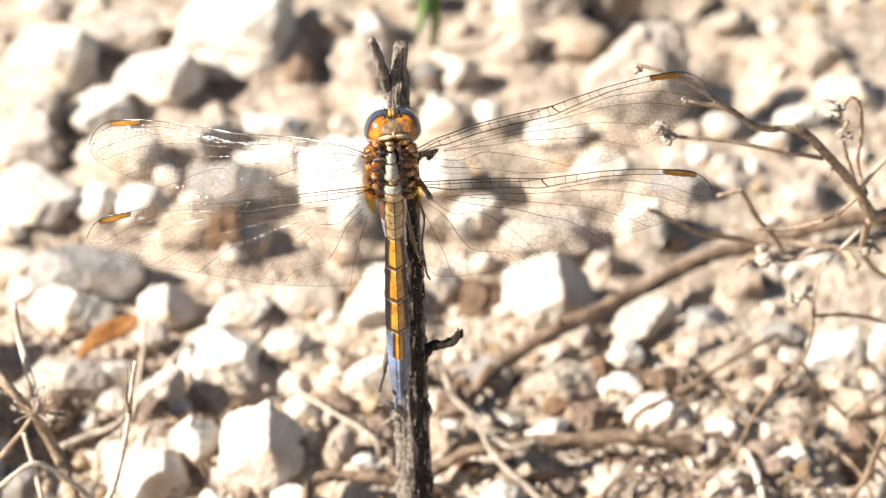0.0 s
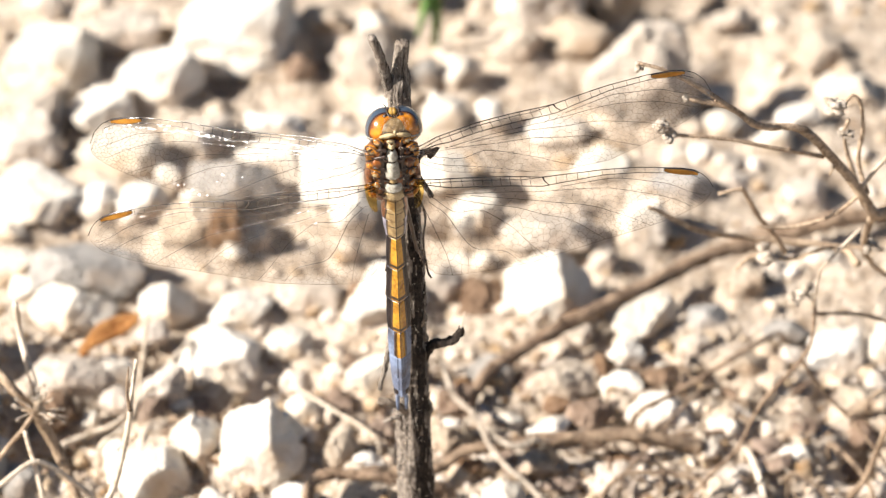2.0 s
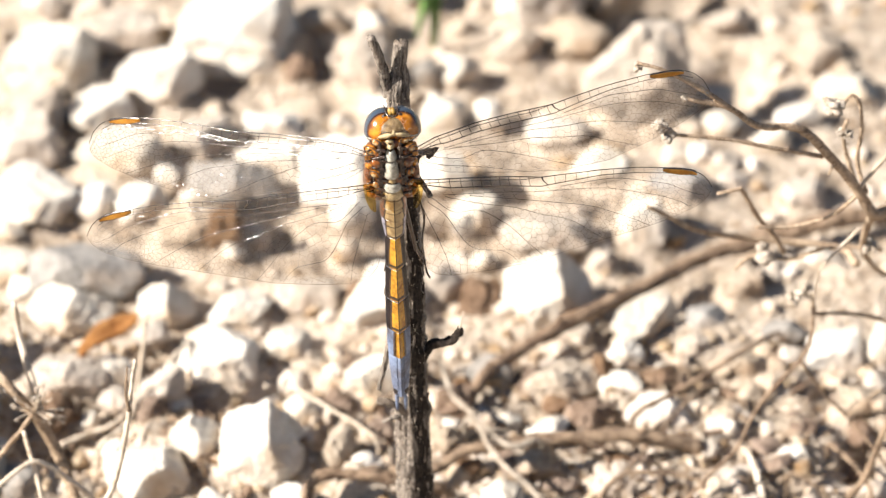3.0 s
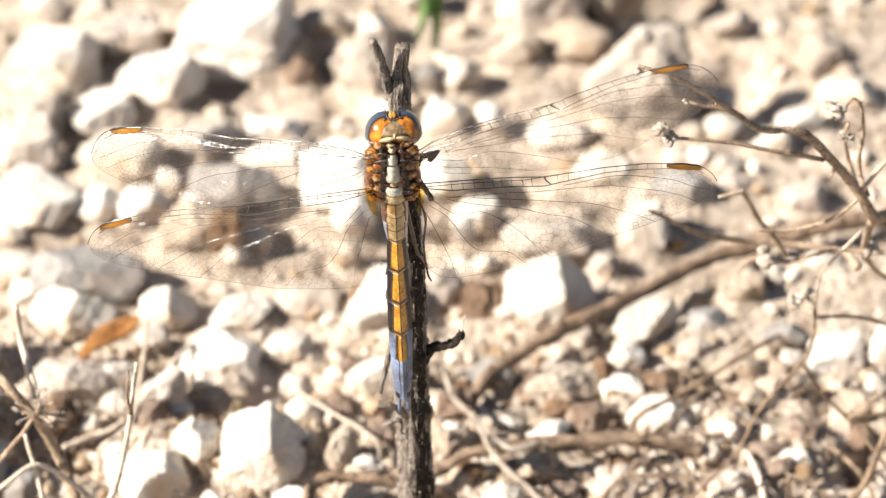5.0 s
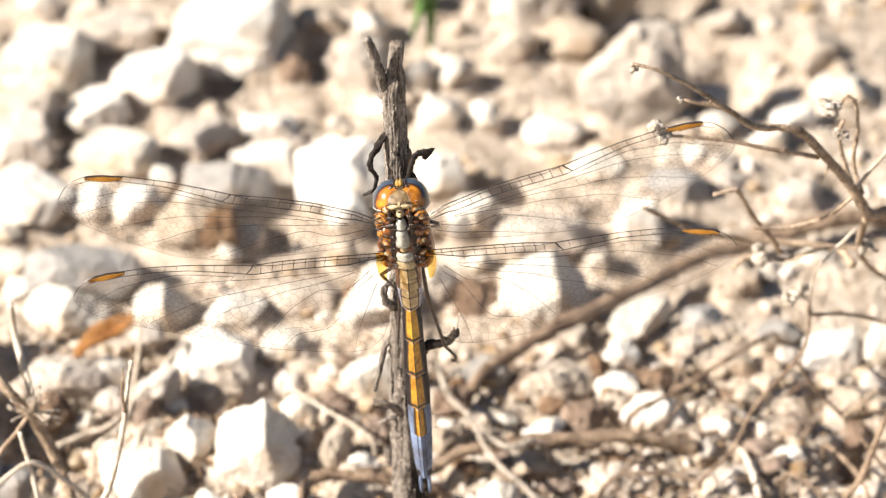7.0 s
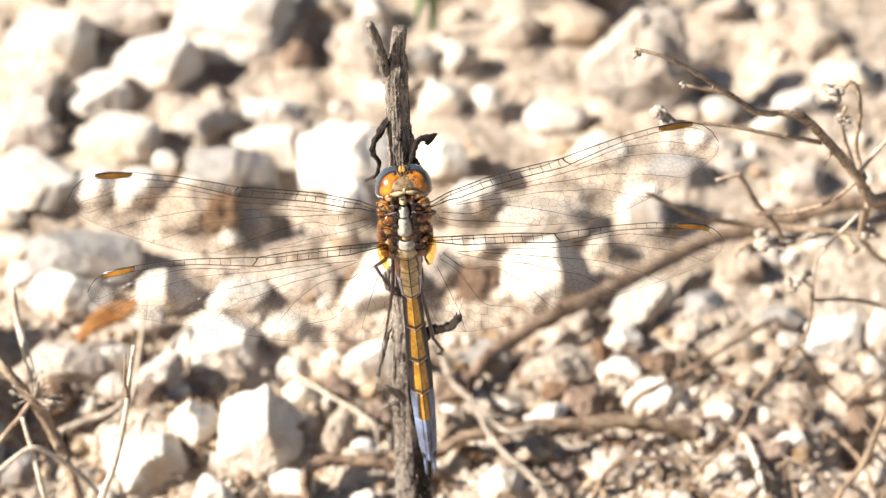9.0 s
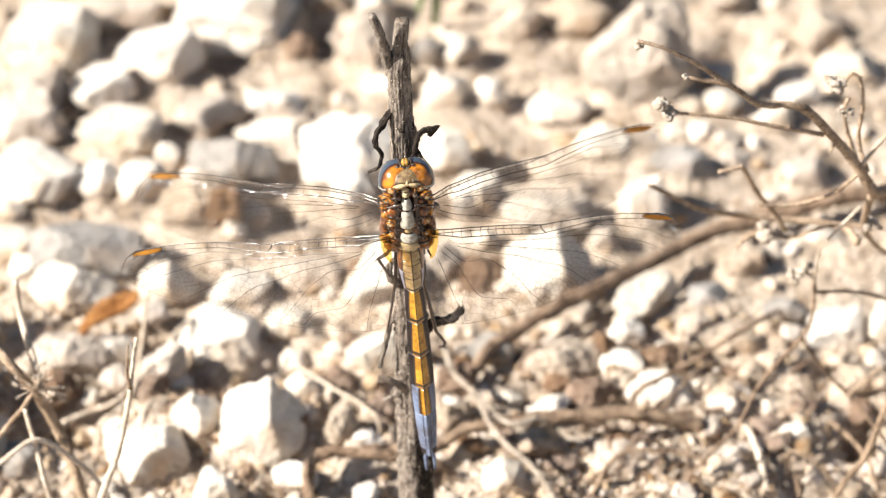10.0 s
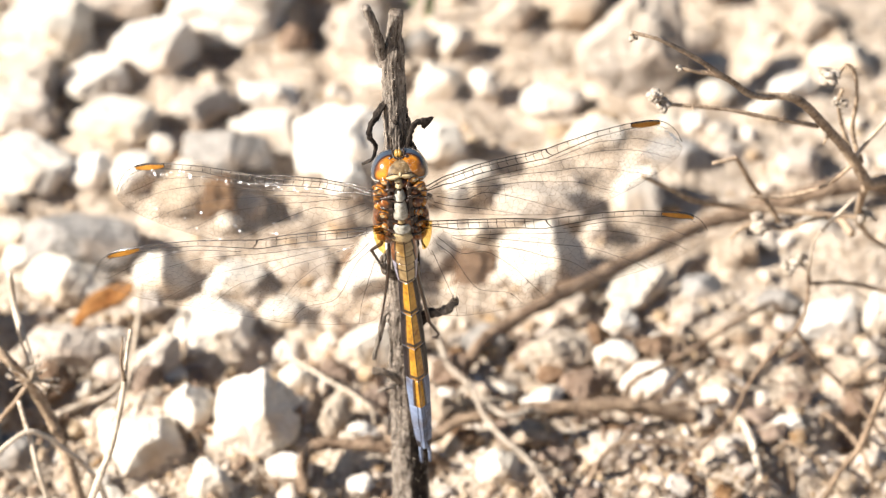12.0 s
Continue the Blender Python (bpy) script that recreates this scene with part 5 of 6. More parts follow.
        for y, x0, x1, lean in ((3.45, 0.6, 2.1, -0.2), (2.5, 0.7, 2.5, -0.35), (1.98, 0.5, 1.9, 0.25), (0.85, 0.7, 2.3, 0.2), (-0.35, 0.5, 2.2, 0.3), (-1.55, 0.9, 2.3, 0.25), (-2.35, 0.9, 2.2, 0.1)):
            q = [Vector((s * (x0 + (x1 - x0) * t), y + lean * t + rnd.uniform(-0.12, 0.12), 2.0 - 0.75 * t * t)) for t in (0, 0.33, 0.66, 1)]
            g.tube(bend(q, 4), taper(0.2, 0.07, 13), 7, 0, 0.7)
        part("dark_seam", g, M_DARK, thorax)
        part("side_plate", Geo().ball((s * 1.95, -2.2, 0.1), (0.6, 1.7, 1.0), 0, Euler((0, 0, s * 0.16)).to_matrix(), 16, 10, 0.15, 1), M_YELLOW, thorax, "yellow side plate")
        g = Geo()
        for y in (3.3, 2.75, 2.0, -0.8, -1.3, -1.9):
            g.tube([(s * 1.8, y, 1.5), (s * 2.25, y, 1.68), (s * 2.75, y + 0.05, 1.74)], [0.15, 0.09, 0.05], 7)
        part("wing_root", g, M_DARK, thorax)
    part("collar", Geo().ball((0, 3.45, 1.0), (1.75, 0.55, 0.45), 0, None, 20, 12, 0.25, 3), M_RUST, thorax, "brown collar behind the head")
    part("neck_plate", Geo().ball((-0.1, 3.9, 1.28), (0.42, 0.26, 0.2), 0, None, 16, 10, 0.3, 5), M_TAN, thorax, "cream plate behind the head")
    g = Geo()
    for _ in range(70):
        s = rnd.choice((-1, 1))
        q = Vector((s * rnd.uniform(0.6, 2.3), rnd.uniform(-3.2, 4.2), 0))
        q.z = 0.2 + 2.2 * math.sqrt(max(0.05, 1 - (q.x / 2.6) ** 2)) * 0.8
        d = Vector((q.x * 0.35, rnd.uniform(-0.3, 0.5), 1)).normalized()
        g.tube([q, q + d * rnd.uniform(0.35, 0.75)], [0.014, 0.006], 3, caps=False)
    part("fur", g, M_HAIR, thorax)

    # head, raised so that its crown looks out over the back
    head = new("head", Geo().ball((0, -0.1, 0.1), (2.3, 1.1, 1.2), 0, None, 20, 14).mesh("head", M_DARK))
    head.parent = fly
    head.location = Vector((0, 3.85, -0.7)) * MM
    head.rotation_euler = (radians(-38), 0, 0)
    MOVING["head"] = head
    tagged(head, "broad head between large domed eyes")

    def blunt(g, k):
        for q in g.v:
            if q.y < -0.2:
                q.y = -0.2 + (q.y + 0.2) * k
        return g

    for s in (-1, 1):
        e = part("compound_eye", blunt(Geo().ball((0, 0, 0), (2.0, 2.25, 1.95), 0, None, 48, 34), 0.66), M_EYE, head, "glossy eye, rusty orange above with slate blue rim")
        e.location = Vector((s * 0.85, 0, 0)) * MM
        part("eye_rim", Geo().tube(bend([(s * 1.6, -0.85, 1.55), (s * 2.15, -0.8, 1.1), (s * 2.62, -0.6, 0.5), (s * 2.8, -0.3, -0.1)], 5), 0.08, 7), M_PALE, head, "pale hind rim of the eye")
    for s in (-1, 1):
        part("frons", Geo().ball((s * 0.14, 1.72, 1.26), (0.3, 0.42, 0.33), 0, None, 16, 12, 0.15, 1), M_FRONS, head, "amber forehead bump")
        part("frons_border", Geo().tube(bend([(s * 0.52, 2.1, 1.05), (s * 0.58, 1.7, 1.35), (s * 0.42, 1.32, 1.6), (0, 1.24, 1.68)], 5), 0.09, 7, 0, 0.3), M_DARK, head)
        part("vertex", Geo().ball((s * 0.85, 1.32, 1.42), (0.42, 0.2, 0.22), 0, Euler((0, 0, -s * 0.5)).to_matrix(), 14, 10, 0.4, s), M_DARK, head)
    part("occiput", blunt(Geo().ball((0, -0.2, 1.27), (1.68, 1.45, 0.93), 0, None, 28, 18, 0.06, 2), 0.4), M_BEIGE, head, "hairy brown-beige back of the head")
    for s in (-1, 1):
        part("hind_ridge", Geo().ball((s * 0.82, -0.62, 1.9), (0.86, 0.27, 0.34), 0, Euler((0, s * 0.4, -s * 0.14)).to_matrix(), 18, 10, 0.15, 3), M_TAN, head, "pale yellowish ridge behind the eyes")
    part("ridge_seam", Geo().tube(bend([(-1.75, -0.62, 1.5), (-0.9, -0.26, 2.12), (0, -0.48, 2.24), (0.9, -0.26, 2.12), (1.75, -0.62, 1.5)], 6), 0.05, 6), M_DARK, head)
    part("crest", Geo().ball((-0.05, -0.4, 2.15), (0.16, 0.34, 0.2), 0, None, 12, 8, 0.3, 4), M_TAN, head)
    g = Geo()
    for _ in range(110):
        u, v = rnd.uniform(-1.5, 1.5), rnd.uniform(-0.4, 1.35)
        q = Vector((u, v, 1.3 + 0.85 * math.sqrt(max(0, 1 - (u / 1.7) ** 2 - ((v + 0.2) / 1.7) ** 2))))
        d = Vector((q.x * 0.5 + rnd.gauss(0, 0.25), rnd.uniform(0.0, 1.1), 0.7)).normalized()
        g.tube([q, q + d * rnd.uniform(0.15, 0.45)], [0.016, 0.006], 3, caps=False)
    part("head_hair", g, M_HAIR, head)
    for s in (-1, 1):
        part("antenna", Geo().tube(bend([(s * 0.5, 2.0, 0.8), (s * 0.75, 2.4, 1.0), (s * 0.95, 2.65, 0.9)], 4), taper(0.06, 0.02, 9), 6), M_DARK, head)

    # abdomen
    ys = [0.0, -1.6, -3.1, -5.7, -9.7, -13.8, -17.9, -21.4, -24.4, -26.2, -27.0]
    hw = [1.2, 1.32, 1.28, 0.93, 1.02, 1.17, 1.18, 1.1, 0.95, 0.8, 0.7]

    def half(y):
        return float(np.interp(-y, [-v for v in ys], hw))

    def segment(i, stripe, width, tail_dark=True):
        """One ring of the abdomen: a keeled tube with a striped back, dark keel, seams and rear edge."""
        g = Geo()
        y0, y1 = ys[i], ys[i + 1]
        n = 15
        rise = [0, 0.03, 0.06, 0.16, 0.28, 0.30, 0.33, 0.5, 0.62, 0.75, 0.84, 0.88, 0.93, 0.97, 1.0]
        ang = [0, 2.5, 14, 26, width, width + 11, 75, 92, 112, 135, 160, 180]
        ang = [-a for a in ang[:0:-1]] + ang[:-1]
        for j, t in enumerate(rise):
            y = y0 + (y1 - y0) * t
            w = half(y) * (1 - 0.05 * (t > 0.985) - 0.06 * (t < 0.02)) * (1 + 0.035 * math.sin(math.pi * t))
            keel = float(np.interp(-y, [0, 3.4, 7], [0.15, 0.32, 0.78]))
            for a in ang:
                if 10 < abs(a) < 75:
                    a *= 0.8 + 0.22 * t
                r = radians(a)
                c = math.cos(r)
                g.v.append(Vector((w * math.sin(r) * 1.0, y, ((1.12 - keel) * w * c + keel * w * (1 - abs(math.sin(r))) if c > 0 else 0.8 * w * c) - 0.0008 * y * y)))
        m = len(ang)
        for j in range(n - 1):
            for k in range(m):
                k2 = (k + 1) % m
                g.f.append((j * m + k, j * m + k2, (j + 1) * m + k2, (j + 1) * m + k))
                mid = (ang[k] + (ang[k2] if k2 else 180)) / 2
                aa = abs(mid)
                t = (rise[j] + rise[j + 1]) / 2
                slot = 0 if aa < width else (2 if aa < width + 11 else (1 if aa < 92 else 2))
                if aa < 2 or (stripe and 0.29 < t < 0.34) or (tail_dark and 0.84 < t < 0.93 and aa < width + 11):
                    slot = 2
                if t > 0.95:
                    slot = 3
                g.m.append(slot)
        g.f.append(tuple(range(m)))
        g.f.append(tuple((n - 1) * m + k for k in reversed(range(m))))
        g.m += [2, 2]
        return g

    ab = new("abdomen", segment(0, True, 42, False).mesh("abdomen", [M_TAN_DARK, M_RUST, M_DARK, M_DARK]))
    ab.parent = fly
    MOVING["abdomen"] = ab
    ab.location = Vector((0, -2.9, 0.5)) * MM
    tagged(ab, "long keeled abdomen, amber banded, blue-grey towards the tail")
    looks = [(M_TAN_DARK, M_RUST, 46), (M_TAN_DARK, M_LILAC, 48), (M_YELLOW, M_SLATE_SHADED, 40), (M_YELLOW, M_SLATE_SHADED, 37), (M_YELLOW, M_SLATE_SHADED, 35), (M_YELLOW, M_BLUE, 25), (M_BLUE, M_BLUE, 20), (M_BLUE, M_BLUE, 20), (M_BLUE, M_SLATE_SHADED, 20)]
    for i, (a, b, w) in enumerate(looks):
        lab = "amber-yellow ring with black seams" if a is M_YELLOW else ("pale tan ring with blue-grey flanks" if a is M_TAN_DARK else "blue-grey ring dusted with bloom")
        part("segment", segment(i + 1, i < 2, w, i in (1, 2, 3, 4)), [a, b, M_DARK if i < 6 else M_BLUE, M_BLUE if i > 0 else M_DARK], ab, lab if i < 8 else "blunt blue-grey tail ring")
    for s in (-1, 1):
        part("tail_clasper", Geo().tube(bend([(s * 0.36, -26.6, -0.5), (s * 0.44, -27.8, -0.45), (s * 0.42, -29.2, -0.6)], 4), taper(0.24, 0.16, 9), 8), M_BLUE, ab)

    # legs
    for s, pts, which in ((1, [(1.0, 1.8, -1.6), (1.9, 1.3, -3.0), (1.5, 0.5, -4.5), (1.0, 0.2, -5.4)], ""), (-1, [(-1.0, 1.8, -1.6), (-1.9, 1.3, -3.0), (-1.0, 0.5, -4.5), (-0.4, 0.2, -5.4)], ""),
                          (1, [(1.2, 0.4, -1.9), (3.2, -0.6, -2.0), (3.0, -2.2, -3.8), (2.3, -3.2, -5.0)], ""), (-1, [(-1.0, -3.0, -1.6), (-2.1, -5.6, -1.6), (-3.1, -6.7, -2.2), (-2.4, -9.4, -4.0), (-2.0, -11.1, -5.0)], "mid_leg_left"),
                          (1, [(1.0, -2.0, -1.6), (1.3, -9.8, -1.9), (2.3, -17.3, -3.4), (3.2, -19.4, -4.2), (3.0, -20.2, -4.6), (2.6, -20.3, -4.9)], "hind_leg_right"),
                          (-1, [(-1.0, -2.0, -1.6), (-1.5, -9.2, -2.0), (-1.9, -12.8, -3.2), (-2.6, -17.7, -4.6)], "hind_leg_left")):
        leg = Geo()
        line = []
        for a, b in zip(pts[:-1], pts[1:]):
            a, b = Vector(a), Vector(b)
            line += [a.lerp(b, t) for t in (0.0, 0.25, 0.5, 0.75, 0.95)]
        line.append(Vector(pts[-1]))
        n = len(line)
        leg.tube(line, [0.27 - 0.18 * (i / n) ** 0.7 for i in range(n)], 8, 0, 0.1)
        for i in range(3, n - 2):
            for k in (-1, 1):
                leg.tube([line[i], line[i] + Vector((k * 0.35, -0.35, 0.05 * k))], [0.03, 0.01], 3)
        ob = part("leg", leg, M_DARK, fly, "thin black spiny leg")
        if which:
            MOVING[which] = ob


build_body()

# ---- how the dragonfly moves: perched, off in a dart, back lower down the stalk, settling its wings ----
def motions():
    walk(fly, [
        (0.000, pose(-0.00516, -0.00600, 0.06718, 92.0, -2.2, 5.7)), (3.000, pose(-0.00516, -0.00600, 0.06718, 92.0, -2.2, 5.7)),
        (4.800, pose(-0.00518, -0.00600, 0.06710, 92.0, -2.2, 5.7)), (5.300, pose(-0.00511, -0.00600, 0.06713, 92.0, -2.2, 5.7)),
        (5.400, pose(-0.02259, -0.01600, 0.10103, 90.0, -31.0, 0.0)), (5.500, pose(-0.04591, -0.04000, 0.15769, 90.0, -40.0, 0.0)),
        (5.600, pose(0.00528, -0.06000, 0.22059, 90.0, -0.0, 0.0)), (5.800, pose(0.10589, -0.06000, 0.16198, 90.0, -0.0, 0.0)),
        (5.900, pose(0.09859, -0.05000, 0.04579, 90.0, -20.0, 0.0)), (6.000, pose(0.05757, -0.03200, 0.02338, 90.0, -30.0, 0.0)),
        (6.067, pose(0.01300, -0.02200, 0.05651, 113.0, -24.0, 0.0)), (6.100, pose(0.00720, -0.02000, 0.05981, 112.0, -22.0, 0.0)),
        (6.133, pose(0.00387, -0.01700, 0.06061, 112.1, -25.1, 9.9)), (6.167, pose(-0.00326, -0.01300, 0.06072, 88.0, -15.4, 22.8)),
        (6.200, pose(-0.00464, -0.01200, 0.06255, 89.2, -13.9, 24.7)), (6.233, pose(-0.00446, -0.01200, 0.06488, 95.8, -11.3, 18.1)),
        (6.300, pose(-0.00452, -0.01100, 0.06694, 90.8, 2.7, 8.2)), (6.400, pose(-0.00310, -0.01100, 0.06596, 97.8, 0.5, 2.6)),
        (6.500, pose(-0.00345, -0.01100, 0.06556, 97.8, 0.5, 2.6)), (6.600, pose(-0.00355, -0.01100, 0.06487, 96.3, -2.0, -0.8)),
        (6.800, pose(-0.00365, -0.01000, 0.06418, 94.8, -4.6, -4.2)), (7.000, pose(-0.00342, -0.00750, 0.05976, 89.6, -5.6, -0.9)),
        (7.200, pose(-0.00344, -0.00750, 0.05978, 87.6, -5.6, -0.9)), (8.800, pose(-0.00387, -0.00750, 0.05924, 87.5, -2.8, 5.4)),
        (9.000, pose(-0.00372, -0.00750, 0.05934, 87.5, -2.8, 5.4)), (9.500, pose(-0.00369, -0.00750, 0.05923, 87.5, -2.8, 5.4)),
        (9.900, pose(-0.00372, -0.00750, 0.05926, 87.5, -2.8, 5.4)), (9.967, pose(-0.00370, -0.00750, 0.05924, 87.5, -2.8, 5.4)),
        (10.000, pose(-0.00369, -0.00750, 0.05923, 87.5, -2.8, 5.4)), (10.033, pose(-0.00367, -0.00750, 0.05923, 87.5, -2.8, 5.4)),
        (10.200, pose(-0.00373, -0.00750, 0.05923, 87.5, -2.8, 5.4)), (10.500, pose(-0.00381, -0.00750, 0.05930, 87.5, -2.8, 5.4)),
        (11.000, pose(-0.00381, -0.00750, 0.05930, 87.5, -2.8, 5.4)), (11.500, pose(-0.00375, -0.00750, 0.05930, 87.5, -2.8, 5.4)),
        (12.000, pose(-0.00378, -0.00750, 0.05930, 87.5, -2.8, 5.4))])
    walk(WINGS["fore_right"], [
        (0.000, pose(0.00260, 0.00285, 0.00170, -27.9, 17.4, 0.8)), (3.000, pose(0.00260, 0.00285, 0.00170, -27.9, 17.4, 0.8)),
        (4.800, pose(0.00260, 0.00285, 0.00170, -25.1, -10.1, 26.0)), (5.300, pose(0.00260, 0.00285, 0.00170, -25.1, -10.1, 25.9)),
        (5.333, pose(0.00260, 0.00285, 0.00170, -24.7, 20.2, 12.2)), (5.367, pose(0.00260, 0.00285, 0.00170, -24.4, -18.3, 29.4)),
        (5.400, pose(0.00260, 0.00285, 0.00170, -29.1, 36.3, 3.0)), (5.433, pose(0.00260, 0.00285, 0.00170, -24.4, -18.3, 29.4)),
        (5.500, pose(0.00260, 0.00285, 0.00170, -29.1, 36.3, 3.0)), (5.600, pose(0.00260, 0.00285, 0.00170, -23.4, -9.2, 25.2)),
        (5.800, pose(0.00260, 0.00285, 0.00170, -26.2, 27.4, 8.5)), (5.900, pose(0.00260, 0.00285, 0.00170, -23.4, -9.2, 25.2)),
        (6.000, pose(0.00260, 0.00285, 0.00170, -27.5, 31.9, 5.9)), (6.033, pose(0.00260, 0.00285, 0.00170, -24.4, -18.3, 29.4)),
        (6.067, pose(0.00260, 0.00285, 0.00170, -33.6, 44.8, -3.8)), (6.100, pose(0.00260, 0.00285, 0.00170, -23.4, 9.2, 17.3)),
        (6.133, pose(0.00260, 0.00285, 0.00170, -29.1, 36.3, 3.0)), (6.167, pose(0.00260, 0.00285, 0.00170, -26.7, -29.2, 35.0)),
        (6.200, pose(0.00260, 0.00285, 0.00170, -23.4, 9.2, 17.3)), (6.233, pose(0.00260, 0.00285, 0.00170, -34.7, 46.5, -5.4)),
        (6.267, pose(0.00260, 0.00285, 0.00170, -24.4, 18.4, 13.1)), (6.300, pose(0.00260, 0.00285, 0.00170, -43.7, 31.3, -5.7)),
        (6.333, pose(0.00260, 0.00285, 0.00170, -60.0, 47.0, -31.0)), (6.400, pose(0.00260, 0.00285, 0.00170, -26.8, 11.9, 3.3)),
        (6.500, pose(0.00260, 0.00285, 0.00170, -28.9, 17.8, 1.5)), (6.600, pose(0.00260, 0.00285, 0.00170, -29.7, 19.9, 3.8)),
        (6.800, pose(0.00260, 0.00285, 0.00170, -24.8, 4.3, 17.3)), (7.000, pose(0.00260, 0.00285, 0.00170, -24.1, 3.0, 17.7)),
        (7.200, pose(0.00260, 0.00285, 0.00170, -22.9, 2.1, 16.9)), (8.800, pose(0.00260, 0.00285, 0.00170, -26.8, 20.8, -0.7)),
        (9.000, pose(0.00260, 0.00285, 0.00170, -25.8, 18.7, 1.9)), (9.500, pose(0.00260, 0.00285, 0.00170, -26.6, 20.2, -0.3)),
        (9.900, pose(0.00260, 0.00285, 0.00170, -26.6, 20.2, -0.3)), (9.967, pose(0.00260, 0.00285, 0.00170, -25.7, 23.5, -2.5)),
        (10.000, pose(0.00260, 0.00285, 0.00170, -29.9, 33.3, -10.6)), (10.033, pose(0.00260, 0.00285, 0.00170, -30.7, 34.1, -13.2)),
        (10.200, pose(0.00260, 0.00285, 0.00170, -30.4, 33.3, -13.1)), (10.500, pose(0.00260, 0.00285, 0.00170, -29.1, 30.6, -11.0)),
        (11.000, pose(0.00260, 0.00285, 0.00170, -28.7, 29.6, -10.2)), (11.500, pose(0.00260, 0.00285, 0.00170, -28.7, 29.8, -9.9)),
        (12.000, pose(0.00260, 0.00285, 0.00170, -27.9, 28.4, -8.4))])
    walk(WINGS["fore_left"], [
        (0.000, pose(-0.00260, 0.00285, 0.00170, -31.0, -29.4, 8.5)), (3.000, pose(-0.00260, 0.00285, 0.00170, -31.0, -29.4, 8.5)),
        (4.800, pose(-0.00260, 0.00285, 0.00170, -31.1, -28.8, 9.6)), (5.300, pose(-0.00260, 0.00285, 0.00170, -31.1, -28.9, 9.9)),
        (5.333, pose(-0.00260, 0.00285, 0.00170, -28.8, -29.6, 8.6)), (5.367, pose(-0.00260, 0.00285, 0.00170, -25.0, 8.2, -10.4)),
        (5.400, pose(-0.00260, 0.00285, 0.00170, -36.2, -44.9, 20.7)), (5.433, pose(-0.00260, 0.00285, 0.00170, -25.0, 8.2, -10.4)),
        (5.500, pose(-0.00260, 0.00285, 0.00170, -36.2, -44.9, 20.7)), (5.600, pose(-0.00260, 0.00285, 0.00170, -24.7, -0.9, -6.2)),
        (5.800, pose(-0.00260, 0.00285, 0.00170, -31.4, -36.5, 13.4)), (5.900, pose(-0.00260, 0.00285, 0.00170, -24.7, -0.9, -6.2)),
        (6.000, pose(-0.00260, 0.00285, 0.00170, -33.5, -40.8, 16.8)), (6.033, pose(-0.00260, 0.00285, 0.00170, -25.0, 8.2, -10.4)),
        (6.067, pose(-0.00260, 0.00285, 0.00170, -43.5, -52.6, 30.4)), (6.100, pose(-0.00260, 0.00285, 0.00170, -26.2, -18.9, 2.5)),
        (6.133, pose(-0.00260, 0.00285, 0.00170, -36.2, -44.9, 20.7)), (6.167, pose(-0.00260, 0.00285, 0.00170, -26.3, 19.0, -15.7)),
        (6.200, pose(-0.00260, 0.00285, 0.00170, -26.2, -18.9, 2.5)), (6.233, pose(-0.00260, 0.00285, 0.00170, -45.3, -54.0, 32.7)),
        (6.267, pose(-0.00260, 0.00285, 0.00170, -28.2, -27.8, 7.5)), (6.300, pose(-0.00260, 0.00285, 0.00170, -41.0, -20.8, 5.5)),
        (6.333, pose(-0.00260, 0.00285, 0.00170, -51.4, -38.3, 26.2)), (6.400, pose(-0.00260, 0.00285, 0.00170, -22.5, -15.3, -15.5)),
        (6.500, pose(-0.00260, 0.00285, 0.00170, -19.7, -11.1, -13.6)), (6.600, pose(-0.00260, 0.00285, 0.00170, -25.6, -5.3, -13.6)),
        (6.800, pose(-0.00260, 0.00285, 0.00170, -22.1, 1.6, -15.4)), (7.000, pose(-0.00260, 0.00285, 0.00170, -23.6, -1.8, -15.4)),
        (7.200, pose(-0.00260, 0.00285, 0.00170, -22.3, -1.0, -15.1)), (8.800, pose(-0.00260, 0.00285, 0.00170, -24.5, -20.0, -2.4)),
        (9.000, pose(-0.00260, 0.00285, 0.00170, -25.0, 6.0, -20.5)), (9.500, pose(-0.00260, 0.00285, 0.00170, -24.8, 5.8, -20.8)),
        (9.900, pose(-0.00260, 0.00285, 0.00170, -24.8, 5.8, -20.9)), (9.967, pose(-0.00260, 0.00285, 0.00170, -26.3, 11.1, -24.4)),
        (10.000, pose(-0.00260, 0.00285, 0.00170, -31.7, -36.3, 13.7)), (10.033, pose(-0.00260, 0.00285, 0.00170, -31.8, -36.3, 14.4)),
        (10.200, pose(-0.00260, 0.00285, 0.00170, -31.4, -35.3, 13.3)), (10.500, pose(-0.00260, 0.00285, 0.00170, -31.2, -34.9, 12.7)),
        (11.000, pose(-0.00260, 0.00285, 0.00170, -31.1, -34.7, 12.1)), (11.500, pose(-0.00260, 0.00285, 0.00170, -30.9, -34.0, 11.7)),
        (12.000, pose(-0.00260, 0.00285, 0.00170, -30.7, -33.8, 11.1))])
